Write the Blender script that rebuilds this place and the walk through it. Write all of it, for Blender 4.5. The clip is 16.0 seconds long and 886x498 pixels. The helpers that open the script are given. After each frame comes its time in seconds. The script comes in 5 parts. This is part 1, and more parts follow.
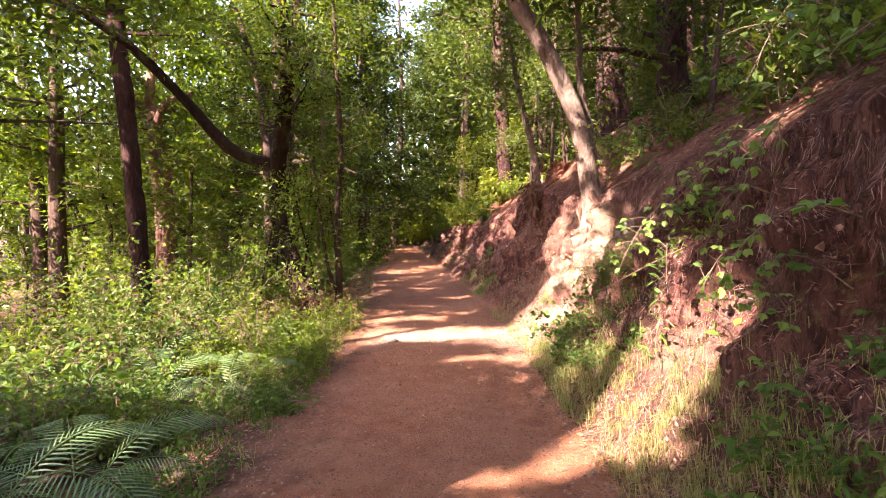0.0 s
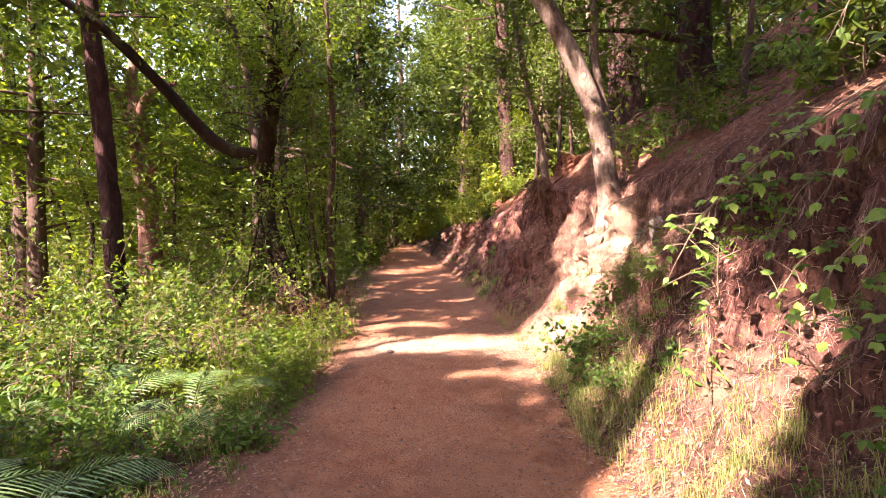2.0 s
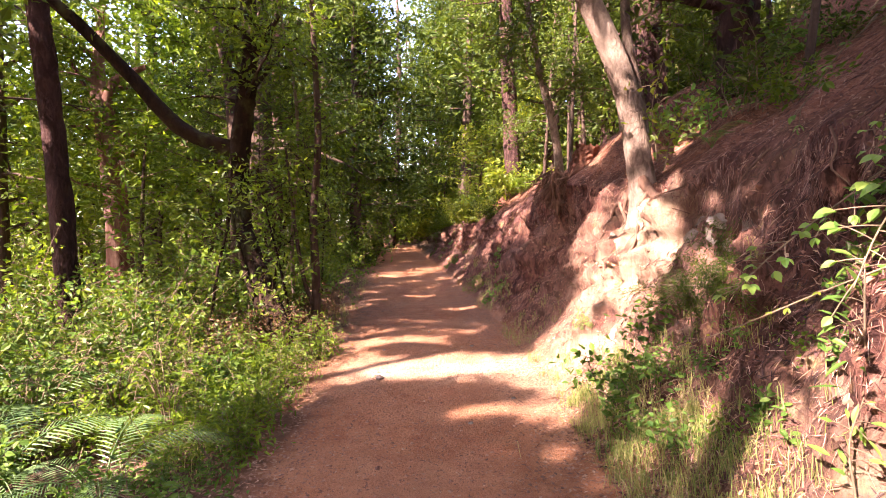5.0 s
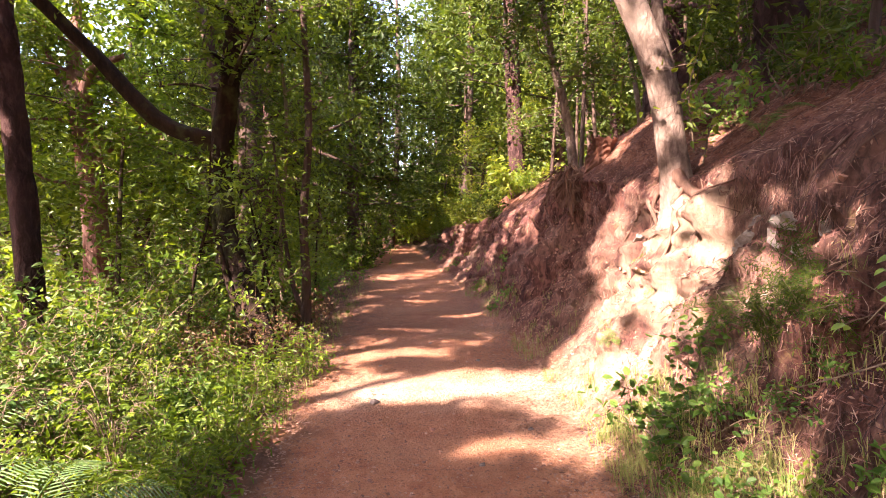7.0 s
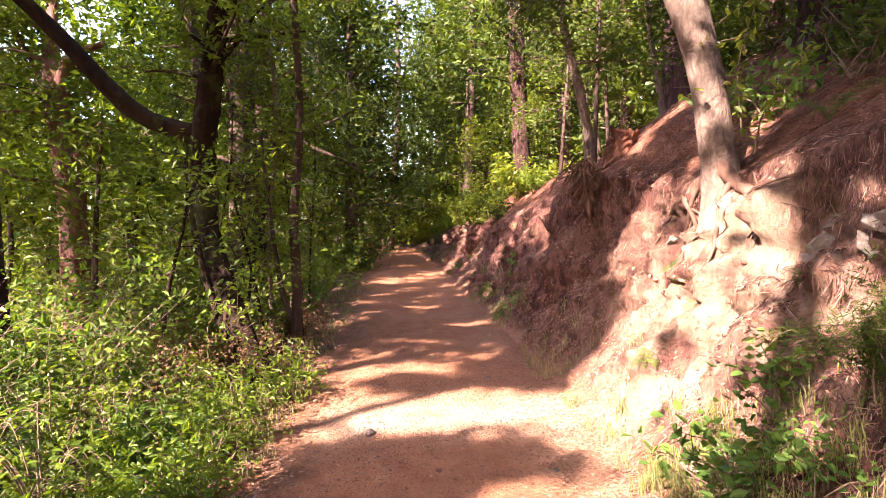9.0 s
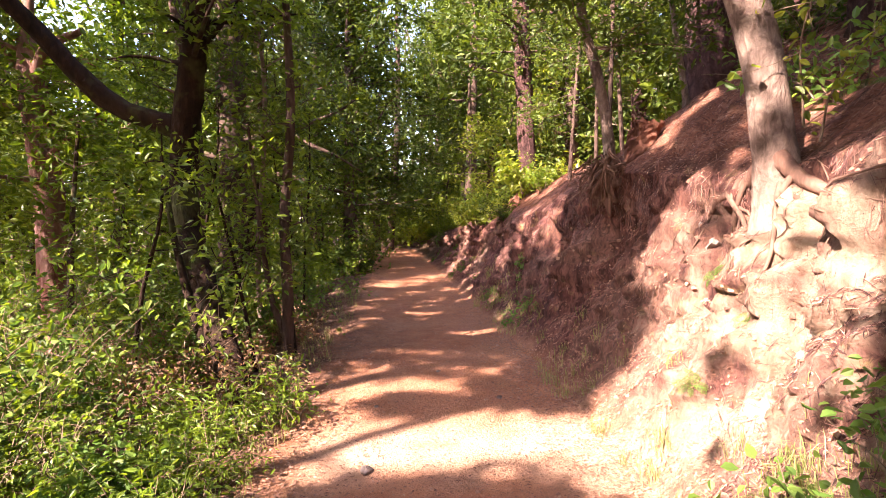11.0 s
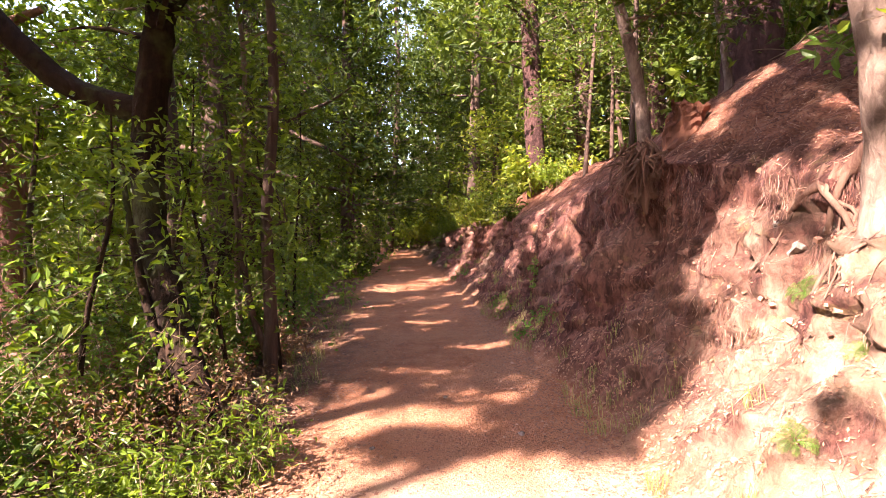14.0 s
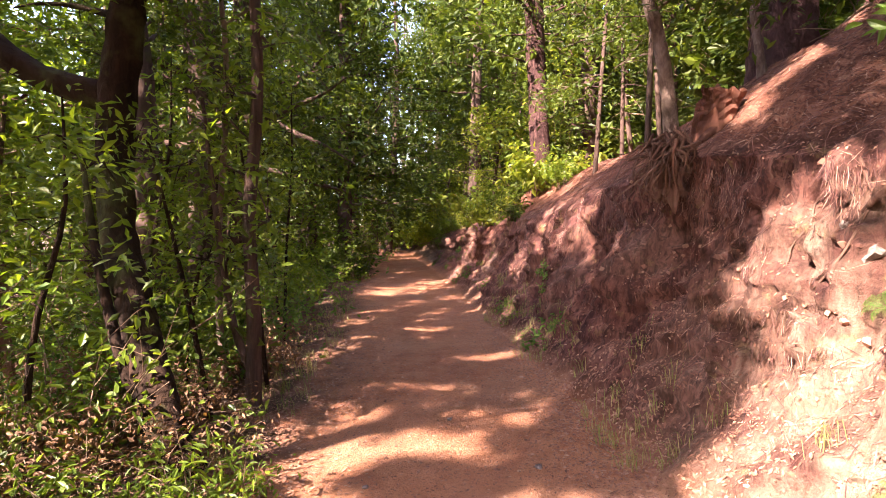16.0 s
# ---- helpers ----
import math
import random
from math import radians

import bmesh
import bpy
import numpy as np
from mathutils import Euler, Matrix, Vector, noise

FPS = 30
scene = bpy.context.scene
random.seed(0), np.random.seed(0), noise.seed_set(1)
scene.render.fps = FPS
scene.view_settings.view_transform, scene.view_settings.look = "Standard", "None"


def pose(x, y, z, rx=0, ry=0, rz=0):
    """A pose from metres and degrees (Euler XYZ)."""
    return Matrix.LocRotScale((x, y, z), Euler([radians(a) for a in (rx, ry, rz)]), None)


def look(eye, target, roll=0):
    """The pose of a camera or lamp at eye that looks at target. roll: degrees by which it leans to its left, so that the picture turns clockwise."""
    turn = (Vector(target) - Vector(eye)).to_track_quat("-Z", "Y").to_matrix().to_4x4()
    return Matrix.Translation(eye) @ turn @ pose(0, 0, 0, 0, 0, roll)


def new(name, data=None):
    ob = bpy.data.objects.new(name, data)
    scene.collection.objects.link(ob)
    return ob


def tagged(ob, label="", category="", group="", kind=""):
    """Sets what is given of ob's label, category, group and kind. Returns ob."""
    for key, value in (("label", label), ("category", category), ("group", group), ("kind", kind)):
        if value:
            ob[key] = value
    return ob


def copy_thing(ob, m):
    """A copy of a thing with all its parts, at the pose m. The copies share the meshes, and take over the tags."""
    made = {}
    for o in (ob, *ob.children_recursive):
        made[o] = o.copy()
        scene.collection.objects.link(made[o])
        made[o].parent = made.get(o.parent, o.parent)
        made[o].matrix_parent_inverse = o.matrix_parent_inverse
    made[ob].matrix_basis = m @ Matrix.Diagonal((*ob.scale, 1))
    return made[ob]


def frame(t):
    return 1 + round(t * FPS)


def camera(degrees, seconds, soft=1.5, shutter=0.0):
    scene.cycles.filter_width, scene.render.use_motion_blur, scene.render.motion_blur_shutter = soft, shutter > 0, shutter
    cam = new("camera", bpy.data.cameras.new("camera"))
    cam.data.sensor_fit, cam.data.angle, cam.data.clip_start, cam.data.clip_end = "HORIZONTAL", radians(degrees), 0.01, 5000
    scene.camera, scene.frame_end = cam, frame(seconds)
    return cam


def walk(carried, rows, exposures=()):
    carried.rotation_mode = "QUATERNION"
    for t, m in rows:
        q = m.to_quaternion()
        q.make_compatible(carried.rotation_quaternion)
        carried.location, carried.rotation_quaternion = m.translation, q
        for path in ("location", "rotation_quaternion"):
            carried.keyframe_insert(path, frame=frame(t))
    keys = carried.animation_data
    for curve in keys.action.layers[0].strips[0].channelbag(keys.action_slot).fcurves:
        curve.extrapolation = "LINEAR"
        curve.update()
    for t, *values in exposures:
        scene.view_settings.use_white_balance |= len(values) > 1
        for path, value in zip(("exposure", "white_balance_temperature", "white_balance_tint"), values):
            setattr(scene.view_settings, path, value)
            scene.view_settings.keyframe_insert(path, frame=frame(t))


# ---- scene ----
cam = camera(80.0, 16.0, 1.0)
STOPS, KELVIN, TINT = 3.46, 6980, 31
METRES, EYE, TILT, LEAN, TURN = 3.75, 1.5, -2.5, 0.0, 0.0
ROWS = [
    (0.0, 0.0, 0.0000, 0.0, -0.00, 0.00, 0.0),
    (0.5, -0.0006, 0.0426, 0.0029, 0.02, -0.05, -0.01),
    (1.0, -0.0013, 0.0873, 0.0051, 0.02, -0.09, -0.03),
    (1.5, -0.0014, 0.1342, 0.0059, 0.02, -0.13, -0.03),
    (2.0, -0.0014, 0.1815, 0.0074, 0.02, -0.17, -0.03),
    (2.5, -0.0008, 0.2291, 0.0091, 0.02, -0.20, -0.0),
    (3.0, -0.0012, 0.2762, 0.0111, 0.01, -0.21, -0.02),
    (3.5, -0.0012, 0.3236, 0.0138, 0.01, -0.23, -0.01),
    (4.0, -0.0012, 0.3700, 0.0163, 0.01, -0.24, -0.02),
    (6.5, -0.008, 0.5992, 0.0264, -0.01, -0.20, -0.0),
    (7.0, -0.0123, 0.6424, 0.0279, -0.04, -0.17, -0.01),
    (7.5, -0.0159, 0.6852, 0.0303, -0.03, -0.14, -0.01),
    (8.0, -0.0196, 0.7275, 0.0321, -0.03, -0.13, -0.01),
    (8.5, -0.0226, 0.7693, 0.0338, -0.03, -0.11, -0.0),
    (9.0, -0.0257, 0.8094, 0.0357, -0.05, -0.08, -0.01),
    (11.5, -0.0458, 0.9975, 0.0443, -0.11, 0.02, 0.02),
    (12.0, -0.0497, 1.0347, 0.0457, -0.12, 0.03, 0.01),
    (12.5, -0.0537, 1.0712, 0.047, -0.13, 0.05, 0.01),
    (13.0, -0.0567, 1.1074, 0.0483, -0.11, 0.08, 0.03),
    (13.5, -0.0594, 1.1423, 0.0498, -0.14, 0.09, 0.02),
    (14.0, -0.0622, 1.1767, 0.0508, -0.16, 0.11, 0.03),
    (14.5, -0.065, 1.2112, 0.053, -0.18, 0.11, 0.02),
    (15.0, -0.0679, 1.2461, 0.0551, -0.21, 0.14, 0.02),
    (15.5, -0.0702, 1.2807, 0.0568, -0.24, 0.14, 0.03),
    (16.0, -0.0715, 1.3153, 0.0573, -0.26, 0.16, 0.02),
]
walk(cam, [(t, pose(0, 0, EYE, TILT, LEAN, TURN) @ pose(METRES * x, METRES * y, METRES * z, 90 + pitch, roll, yaw)) for t, x, y, z, yaw, pitch, roll in ROWS],
     [(0.0, STOPS, KELVIN, TINT), (16.0, STOPS, KELVIN, TINT)])

# ---- light ----
SUN = Vector((-1.0, -0.9, 1.05)).normalized()
world = bpy.data.worlds.new("sky")
scene.world = world
world.use_nodes = True
wn = world.node_tree
sky = wn.nodes.new("ShaderNodeTexSky")
sky.sky_type, sky.sun_disc = "NISHITA", False
sky.sun_elevation, sky.sun_rotation = math.asin(SUN.z), math.atan2(SUN.x, SUN.y) % (2 * math.pi)
sky.air_density, sky.dust_density = 1.0, 1.5
wn.links.new(sky.outputs[0], wn.nodes["Background"].inputs[0])
wn.nodes["Background"].inputs[1].default_value = 0.15
sun = new("sun", bpy.data.lights.new("sun", "SUN"))
sun.data.energy, sun.data.angle, sun.data.color = 4.0, radians(0.6), (1.0, 0.93, 0.82)
sun.matrix_world = look(SUN * 40, (0, 0, 0))

# ---- materials ----
def ramp(nt, fac, stops):
    n = nt.nodes.new("ShaderNodeValToRGB")
    while len(n.color_ramp.elements) < len(stops):
        n.color_ramp.elements.new(0.5)
    for e, (p, c) in zip(n.color_ramp.elements, stops):
        e.position, e.color = p, (*c, 1)
    nt.links.new(fac, n.inputs[0])
    return n.outputs[0]


def mix(nt, fac, a, b, blend="MIX"):
    n = nt.nodes.new("ShaderNodeMix")
    n.data_type, n.blend_type = "RGBA", blend
    for sock, v in ((n.inputs[0], fac), (n.inputs[6], a), (n.inputs[7], b)):
        if isinstance(v, (int, float)):
            sock.default_value = v
        elif isinstance(v, tuple):
            sock.default_value = (*v, 1)
        else:
            nt.links.new(v, sock)
    return n.outputs[2]


def noise_tex(nt, scale, detail=5, rough=0.6, stretch=(1, 1, 1), distortion=0.0):
    tc = nt.nodes.new("ShaderNodeTexCoord")
    mp = nt.nodes.new("ShaderNodeMapping")
    mp.inputs["Scale"].default_value = stretch
    n = nt.nodes.new("ShaderNodeTexNoise")
    n.inputs["Scale"].default_value, n.inputs["Detail"].default_value = scale, detail
    n.inputs["Roughness"].default_value, n.inputs["Distortion"].default_value = rough, distortion
    nt.links.new(tc.outputs["Object"], mp.inputs[0])
    nt.links.new(mp.outputs[0], n.inputs["Vector"])
    return n.outputs[0]


def blank(name):
    m = bpy.data.materials.new(name)
    m.use_nodes = True
    return m, m.node_tree, m.node_tree.nodes["Principled BSDF"]


def bump(nt, bsdf, height, strength, dist):
    n = nt.nodes.new("ShaderNodeBump")
    n.inputs["Strength"].default_value, n.inputs["Distance"].default_value = strength, dist
    nt.links.new(height, n.inputs["Height"])
    nt.links.new(n.outputs[0], bsdf.inputs["Normal"])


def leaf_mat(name, stops, through_light=0.4, rough=0.45, spec=0.4):
    m, nt, b = blank(name)
    geo = nt.nodes.new("ShaderNodeNewGeometry")
    col = ramp(nt, geo.outputs["Random Per Island"], stops)
    col = mix(nt, 0.35, col, ramp(nt, noise_tex(nt, 1.3, 2), [(0.3, stops[0][1]), (0.7, stops[-1][1])]))
    nt.links.new(col, b.inputs["Base Color"])
    b.inputs["Roughness"].default_value = rough
    b.inputs["Specular IOR Level"].default_value = spec
    tr = nt.nodes.new("ShaderNodeBsdfTranslucent")
    nt.links.new(mix(nt, 1.0, col, (1.5, 1.45, 0.6), "MULTIPLY"), tr.inputs[0])
    mx = nt.nodes.new("ShaderNodeMixShader")
    mx.inputs[0].default_value = through_light
    nt.links.new(b.outputs[0], mx.inputs[1])
    nt.links.new(tr.outputs[0], mx.inputs[2])
    nt.links.new(mx.outputs[0], nt.nodes["Material Output"].inputs[0])
    return m


def bark_mat(name, dark, mid, light, scale=9.0, moss=0.0, depth=0.02, stretch=0.22):
    m, nt, b = blank(name)
    n1 = noise_tex(nt, scale, 8, 0.7, (1, 1, stretch), 0.6)
    n2 = noise_tex(nt, 1.7, 3, 0.5, (1, 1, 0.6))
    col = ramp(nt, n1, [(0.32, dark), (0.5, mid), (0.68, light)])
    col = mix(nt, ramp(nt, n2, [(0.35, (0, 0, 0)), (0.7, (0.6, 0.6, 0.6))]), col, light)
    if moss:
        col = mix(nt, ramp(nt, noise_tex(nt, 2.3, 4), [(0.62 - moss, (0, 0, 0)), (0.72 - moss * 0.6, (0.8, 0.8, 0.8))]), col, (0.075, 0.08, 0.028))
    nt.links.new(col, b.inputs["Base Color"])
    b.inputs["Roughness"].default_value = 0.95
    b.inputs["Specular IOR Level"].default_value = 0.12
    bump(nt, b, n1, 1.0, depth)
    return m


def litter_mat(name, stops, rough=0.8):
    m, nt, b = blank(name)
    geo = nt.nodes.new("ShaderNodeNewGeometry")
    nt.links.new(ramp(nt, geo.outputs["Random Per Island"], stops), b.inputs["Base Color"])
    b.inputs["Roughness"].default_value = rough
    return m


def ground_mat():
    m, nt, b = blank("earth")
    def attr(n):
        a = nt.nodes.new("ShaderNodeAttribute")
        a.attribute_name = n
        return a.outputs["Fac"]
    fine = noise_tex(nt, 45, 8, 0.75)
    mid = noise_tex(nt, 5, 8, 0.65)
    big = noise_tex(nt, 0.8, 5, 0.55)
    ribs = noise_tex(nt, 4.0, 8, 0.7, (1, 1.6, 0.45), 0.5)
    floor = ramp(nt, mid, [(0.3, (0.04, 0.024, 0.016)), (0.5, (0.085, 0.05, 0.032)), (0.7, (0.15, 0.09, 0.055))])
    trail = ramp(nt, mid, [(0.25, (0.24, 0.082, 0.04)), (0.5, (0.35, 0.135, 0.066)), (0.75, (0.46, 0.205, 0.108))])
    trail = mix(nt, ramp(nt, big, [(0.4, (0, 0, 0)), (0.65, (0.5, 0.5, 0.5))]), trail, (0.44, 0.22, 0.125))
    trail = mix(nt, ramp(nt, fine, [(0.54, (0, 0, 0)), (0.66, (0.75, 0.75, 0.75))]), trail, (0.15, 0.065, 0.042))
    speck = noise_tex(nt, 190, 3, 0.6)
    trail = mix(nt, ramp(nt, speck, [(0.58, (0, 0, 0)), (0.66, (0.6, 0.6, 0.6))]), trail, (0.52, 0.30, 0.19))
    trail = mix(nt, ramp(nt, speck, [(0.34, (0.7, 0.7, 0.7)), (0.42, (0, 0, 0))]), trail, (0.11, 0.045, 0.03))
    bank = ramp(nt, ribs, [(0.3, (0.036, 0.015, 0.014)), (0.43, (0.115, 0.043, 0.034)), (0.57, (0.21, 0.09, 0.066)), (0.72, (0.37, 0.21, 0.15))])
    bank = mix(nt, ramp(nt, mid, [(0.58, (0, 0, 0)), (0.7, (0.5, 0.5, 0.5))]), bank, (0.33, 0.26, 0.09))
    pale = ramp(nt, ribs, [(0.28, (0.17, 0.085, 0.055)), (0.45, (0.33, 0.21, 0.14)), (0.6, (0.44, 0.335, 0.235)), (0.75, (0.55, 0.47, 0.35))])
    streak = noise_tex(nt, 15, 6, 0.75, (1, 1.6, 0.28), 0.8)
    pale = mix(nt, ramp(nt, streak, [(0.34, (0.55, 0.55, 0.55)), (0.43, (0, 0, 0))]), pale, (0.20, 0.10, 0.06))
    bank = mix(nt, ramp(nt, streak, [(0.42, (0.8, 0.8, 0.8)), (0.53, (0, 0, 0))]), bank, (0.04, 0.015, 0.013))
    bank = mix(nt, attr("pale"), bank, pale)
    # Pale trail tint: the sun strip's brightness put into the earth colour.
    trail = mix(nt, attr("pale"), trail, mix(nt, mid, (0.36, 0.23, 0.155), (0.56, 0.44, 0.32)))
    slope = ramp(nt, mid, [(0.3, (0.12, 0.044, 0.028)), (0.5, (0.235, 0.096, 0.058)), (0.72, (0.36, 0.18, 0.115))])
    straw = noise_tex(nt, 28, 6, 0.8, (1, 0.35, 0.5), 1.5)
    slope = mix(nt, ramp(nt, straw, [(0.42, (0.85, 0.85, 0.85)), (0.52, (0, 0, 0))]), slope, (0.09, 0.032, 0.022))
    slope = mix(nt, ramp(nt, straw, [(0.58, (0, 0, 0)), (0.68, (0.8, 0.8, 0.8))]), slope, (0.40, 0.23, 0.155))
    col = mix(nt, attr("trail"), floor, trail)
    col = mix(nt, attr("slope"), col, slope)
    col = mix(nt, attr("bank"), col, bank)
    nt.links.new(col, b.inputs["Base Color"])
    b.inputs["Roughness"].default_value = 0.95
    b.inputs["Specular IOR Level"].default_value = 0.2
    hsum = nt.nodes.new("ShaderNodeMath")
    hsum.operation = "ADD"
    nt.links.new(fine, hsum.inputs[0])
    rb = nt.nodes.new("ShaderNodeMath")
    rb.operation = "MULTIPLY"
    nt.links.new(ribs, rb.inputs[0])
    nt.links.new(attr("bank"), rb.inputs[1])
    nt.links.new(rb.outputs[0], hsum.inputs[1])
    bump(nt, b, hsum.outputs[0], 0.9, 0.045)
    return m


EARTH = ground_mat()
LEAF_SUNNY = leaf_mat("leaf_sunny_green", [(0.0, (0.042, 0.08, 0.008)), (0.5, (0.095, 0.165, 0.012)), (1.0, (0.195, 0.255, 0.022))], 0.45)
# Deep green also serves as the shade-darkened copy of the sunny foliage.
LEAF_DEEP_SHADED = leaf_mat("leaf_deep_shaded_green", [(0.0, (0.018, 0.038, 0.007)), (0.5, (0.045, 0.078, 0.010)), (1.0, (0.115, 0.15, 0.016))], 0.35, 0.5, 0.22)
LEAF_YELLOW = leaf_mat("leaf_yellow_green", [(0.0, (0.07, 0.12, 0.012)), (0.5, (0.16, 0.22, 0.02)), (1.0, (0.30, 0.31, 0.04))], 0.5)
LEAF_HERB = leaf_mat("leaf_herb", [(0.0, (0.03, 0.075, 0.014)), (0.6, (0.075, 0.155, 0.024)), (1.0, (0.17, 0.25, 0.05))], 0.4, 0.5, 0.25)
LEAF_VINE = leaf_mat("leaf_vine", [(0.0, (0.07, 0.16, 0.03)), (0.5, (0.14, 0.27, 0.05)), (1.0, (0.26, 0.36, 0.08))], 0.45, 0.4)
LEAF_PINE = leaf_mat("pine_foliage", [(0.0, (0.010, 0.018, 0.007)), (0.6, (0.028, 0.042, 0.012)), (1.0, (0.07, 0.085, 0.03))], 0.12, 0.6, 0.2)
LEAF_BLUE = leaf_mat("leaf_fern", [(0.0, (0.06, 0.13, 0.04)), (0.6, (0.13, 0.22, 0.08)), (1.0, (0.22, 0.30, 0.14))], 0.3, 0.4)
GRASS = leaf_mat("grass_blades", [(0.0, (0.07, 0.13, 0.02)), (0.5, (0.17, 0.21, 0.05)), (0.8, (0.34, 0.29, 0.12)), (1.0, (0.45, 0.36, 0.19))], 0.35, 0.6)
DRY = leaf_mat("dry_leaves", [(0.0, (0.06, 0.028, 0.016)), (0.5, (0.15, 0.068, 0.034)), (1.0, (0.27, 0.15, 0.07))], 0.2, 0.7)
LITTER = litter_mat("fallen_leaves", [(0.0, (0.14, 0.06, 0.035)), (0.5, (0.24, 0.105, 0.062)), (0.85, (0.33, 0.165, 0.10)), (1.0, (0.42, 0.25, 0.16))])
NEEDLES = litter_mat("pine_needles", [(0.0, (0.035, 0.016, 0.016)), (0.5, (0.14, 0.056, 0.044)), (0.85, (0.27, 0.125, 0.09)), (1.0, (0.50, 0.32, 0.23))])
BARK_PINE = bark_mat("bark_dark_pine", (0.012, 0.006, 0.006), (0.042, 0.02, 0.018), (0.12, 0.062, 0.054), 14, 0, 0.1, 0.4)
BARK_RED = bark_mat("bark_peeling_red", (0.05, 0.018, 0.014), (0.14, 0.058, 0.043), (0.32, 0.19, 0.15), 6, 0, 0.03)
BARK_MOSS = bark_mat("bark_mossy_brown", (0.008, 0.005, 0.004), (0.02, 0.012, 0.008), (0.045, 0.024, 0.015), 14, 0.09, 0.045, 0.4)
BARK_PALE = bark_mat("bark_pale_grey", (0.045, 0.026, 0.02), (0.15, 0.10, 0.078), (0.29, 0.215, 0.17), 20, 0.0, 0.035, 0.5)
BARK_GREY = bark_mat("bark_grey_brown", (0.018, 0.011, 0.009), (0.058, 0.036, 0.028), (0.115, 0.075, 0.058), 12, 0.04, 0.025)
TWIG = bark_mat("twig_bark", (0.05, 0.03, 0.02), (0.13, 0.085, 0.055), (0.26, 0.19, 0.13), 20, 0, 0.004)
ROOT = bark_mat("root_bark", (0.03, 0.014, 0.011), (0.10, 0.05, 0.036), (0.21, 0.125, 0.09), 16, 0, 0.01)
STUMP = bark_mat("stump_wood", (0.03, 0.010, 0.008), (0.10, 0.036, 0.024), (0.21, 0.095, 0.06), 10, 0, 0.03)
CLOD = litter_mat("earth_clod", [(0.0, (0.10, 0.04, 0.028)), (0.5, (0.27, 0.12, 0.08)), (1.0, (0.42, 0.25, 0.17))], 0.95)
PALE_ROCK = bark_mat("pale_rock", (0.09, 0.06, 0.05), (0.22, 0.17, 0.14), (0.36, 0.31, 0.27), 14, 0, 0.03)
STONE = bark_mat("stone", (0.05, 0.04, 0.04), (0.12, 0.09, 0.08), (0.24, 0.18, 0.15), 20, 0, 0.01)

# ---- mesh tools ----
rng = np.random.default_rng(7)


def mesh(name, V, F, mat, smooth=False):
    """A mesh from arrays of vertices and of faces (all of one size, or a list of such arrays)."""
    V = np.asarray(V, np.float32)
    groups = [np.asarray(f, np.int32) for f in (F if isinstance(F, list) else [F])]
    me = bpy.data.meshes.new(name)
    loops = np.concatenate([g.ravel() for g in groups])
    sizes = np.concatenate([np.full(len(g), g.shape[1], np.int32) for g in groups])
    me.vertices.add(len(V))
    me.vertices.foreach_set("co", V.ravel())
    me.loops.add(len(loops))
    me.loops.foreach_set("vertex_index", loops)
    me.polygons.add(len(sizes))
    me.polygons.foreach_set("loop_start", np.concatenate([[0], np.cumsum(sizes)[:-1]]).astype(np.int32))
    me.polygons.foreach_set("use_smooth", np.full(len(sizes), smooth))
    me.update(calc_edges=True)
    me.validate()
    me.materials.append(mat)
    return me


def part(name, VF, mat, parent, label="", smooth=False):
    ob = new(name, mesh(name, VF[0], VF[1], mat, smooth))
    ob.parent = parent
    if label:
        tagged(ob, label)
    return ob


def thing(name, label, category, at=(0, 0, 0), group="", kind=""):
    ob = new(name)
    ob.empty_display_size = 0.2
    ob.location = at
    return tagged(ob, label, category, group, kind)


def stuff(name, VF, mat, label, category, smooth=False):
    return tagged(new(name, mesh(name, VF[0], VF[1], mat, smooth)), label, category, "", "stuff")


def join(pieces):
    """Joins pieces (V, F) that share a face size."""
    Vs, Fs, n = [], [], 0
    for V, F in pieces:
        Vs.append(V)
        Fs.append(np.asarray(F) + n)
        n += len(V)
    return np.concatenate(Vs), np.concatenate(Fs)


def unit(a):
    return a / np.maximum(np.linalg.norm(a, axis=-1, keepdims=True), 1e-9)


def smooth_path(points, n):
    """n points of a Catmull-Rom curve through rows of (x, y, z, radius)."""
    p = np.asarray(points, float)
    p = np.vstack([2 * p[0] - p[1], p, 2 * p[-1] - p[-2]])
    out = []
    for u in np.linspace(0, len(p) - 3 - 1e-6, n):
        i, f = int(u), u - int(u)
        a, b, c, d = p[i:i + 4]
        out.append(0.5 * (2 * b + (c - a) * f + (2 * a - 5 * b + 4 * c - d) * f * f + (3 * b - a - 3 * c + d) * f ** 3))
    return np.array(out)


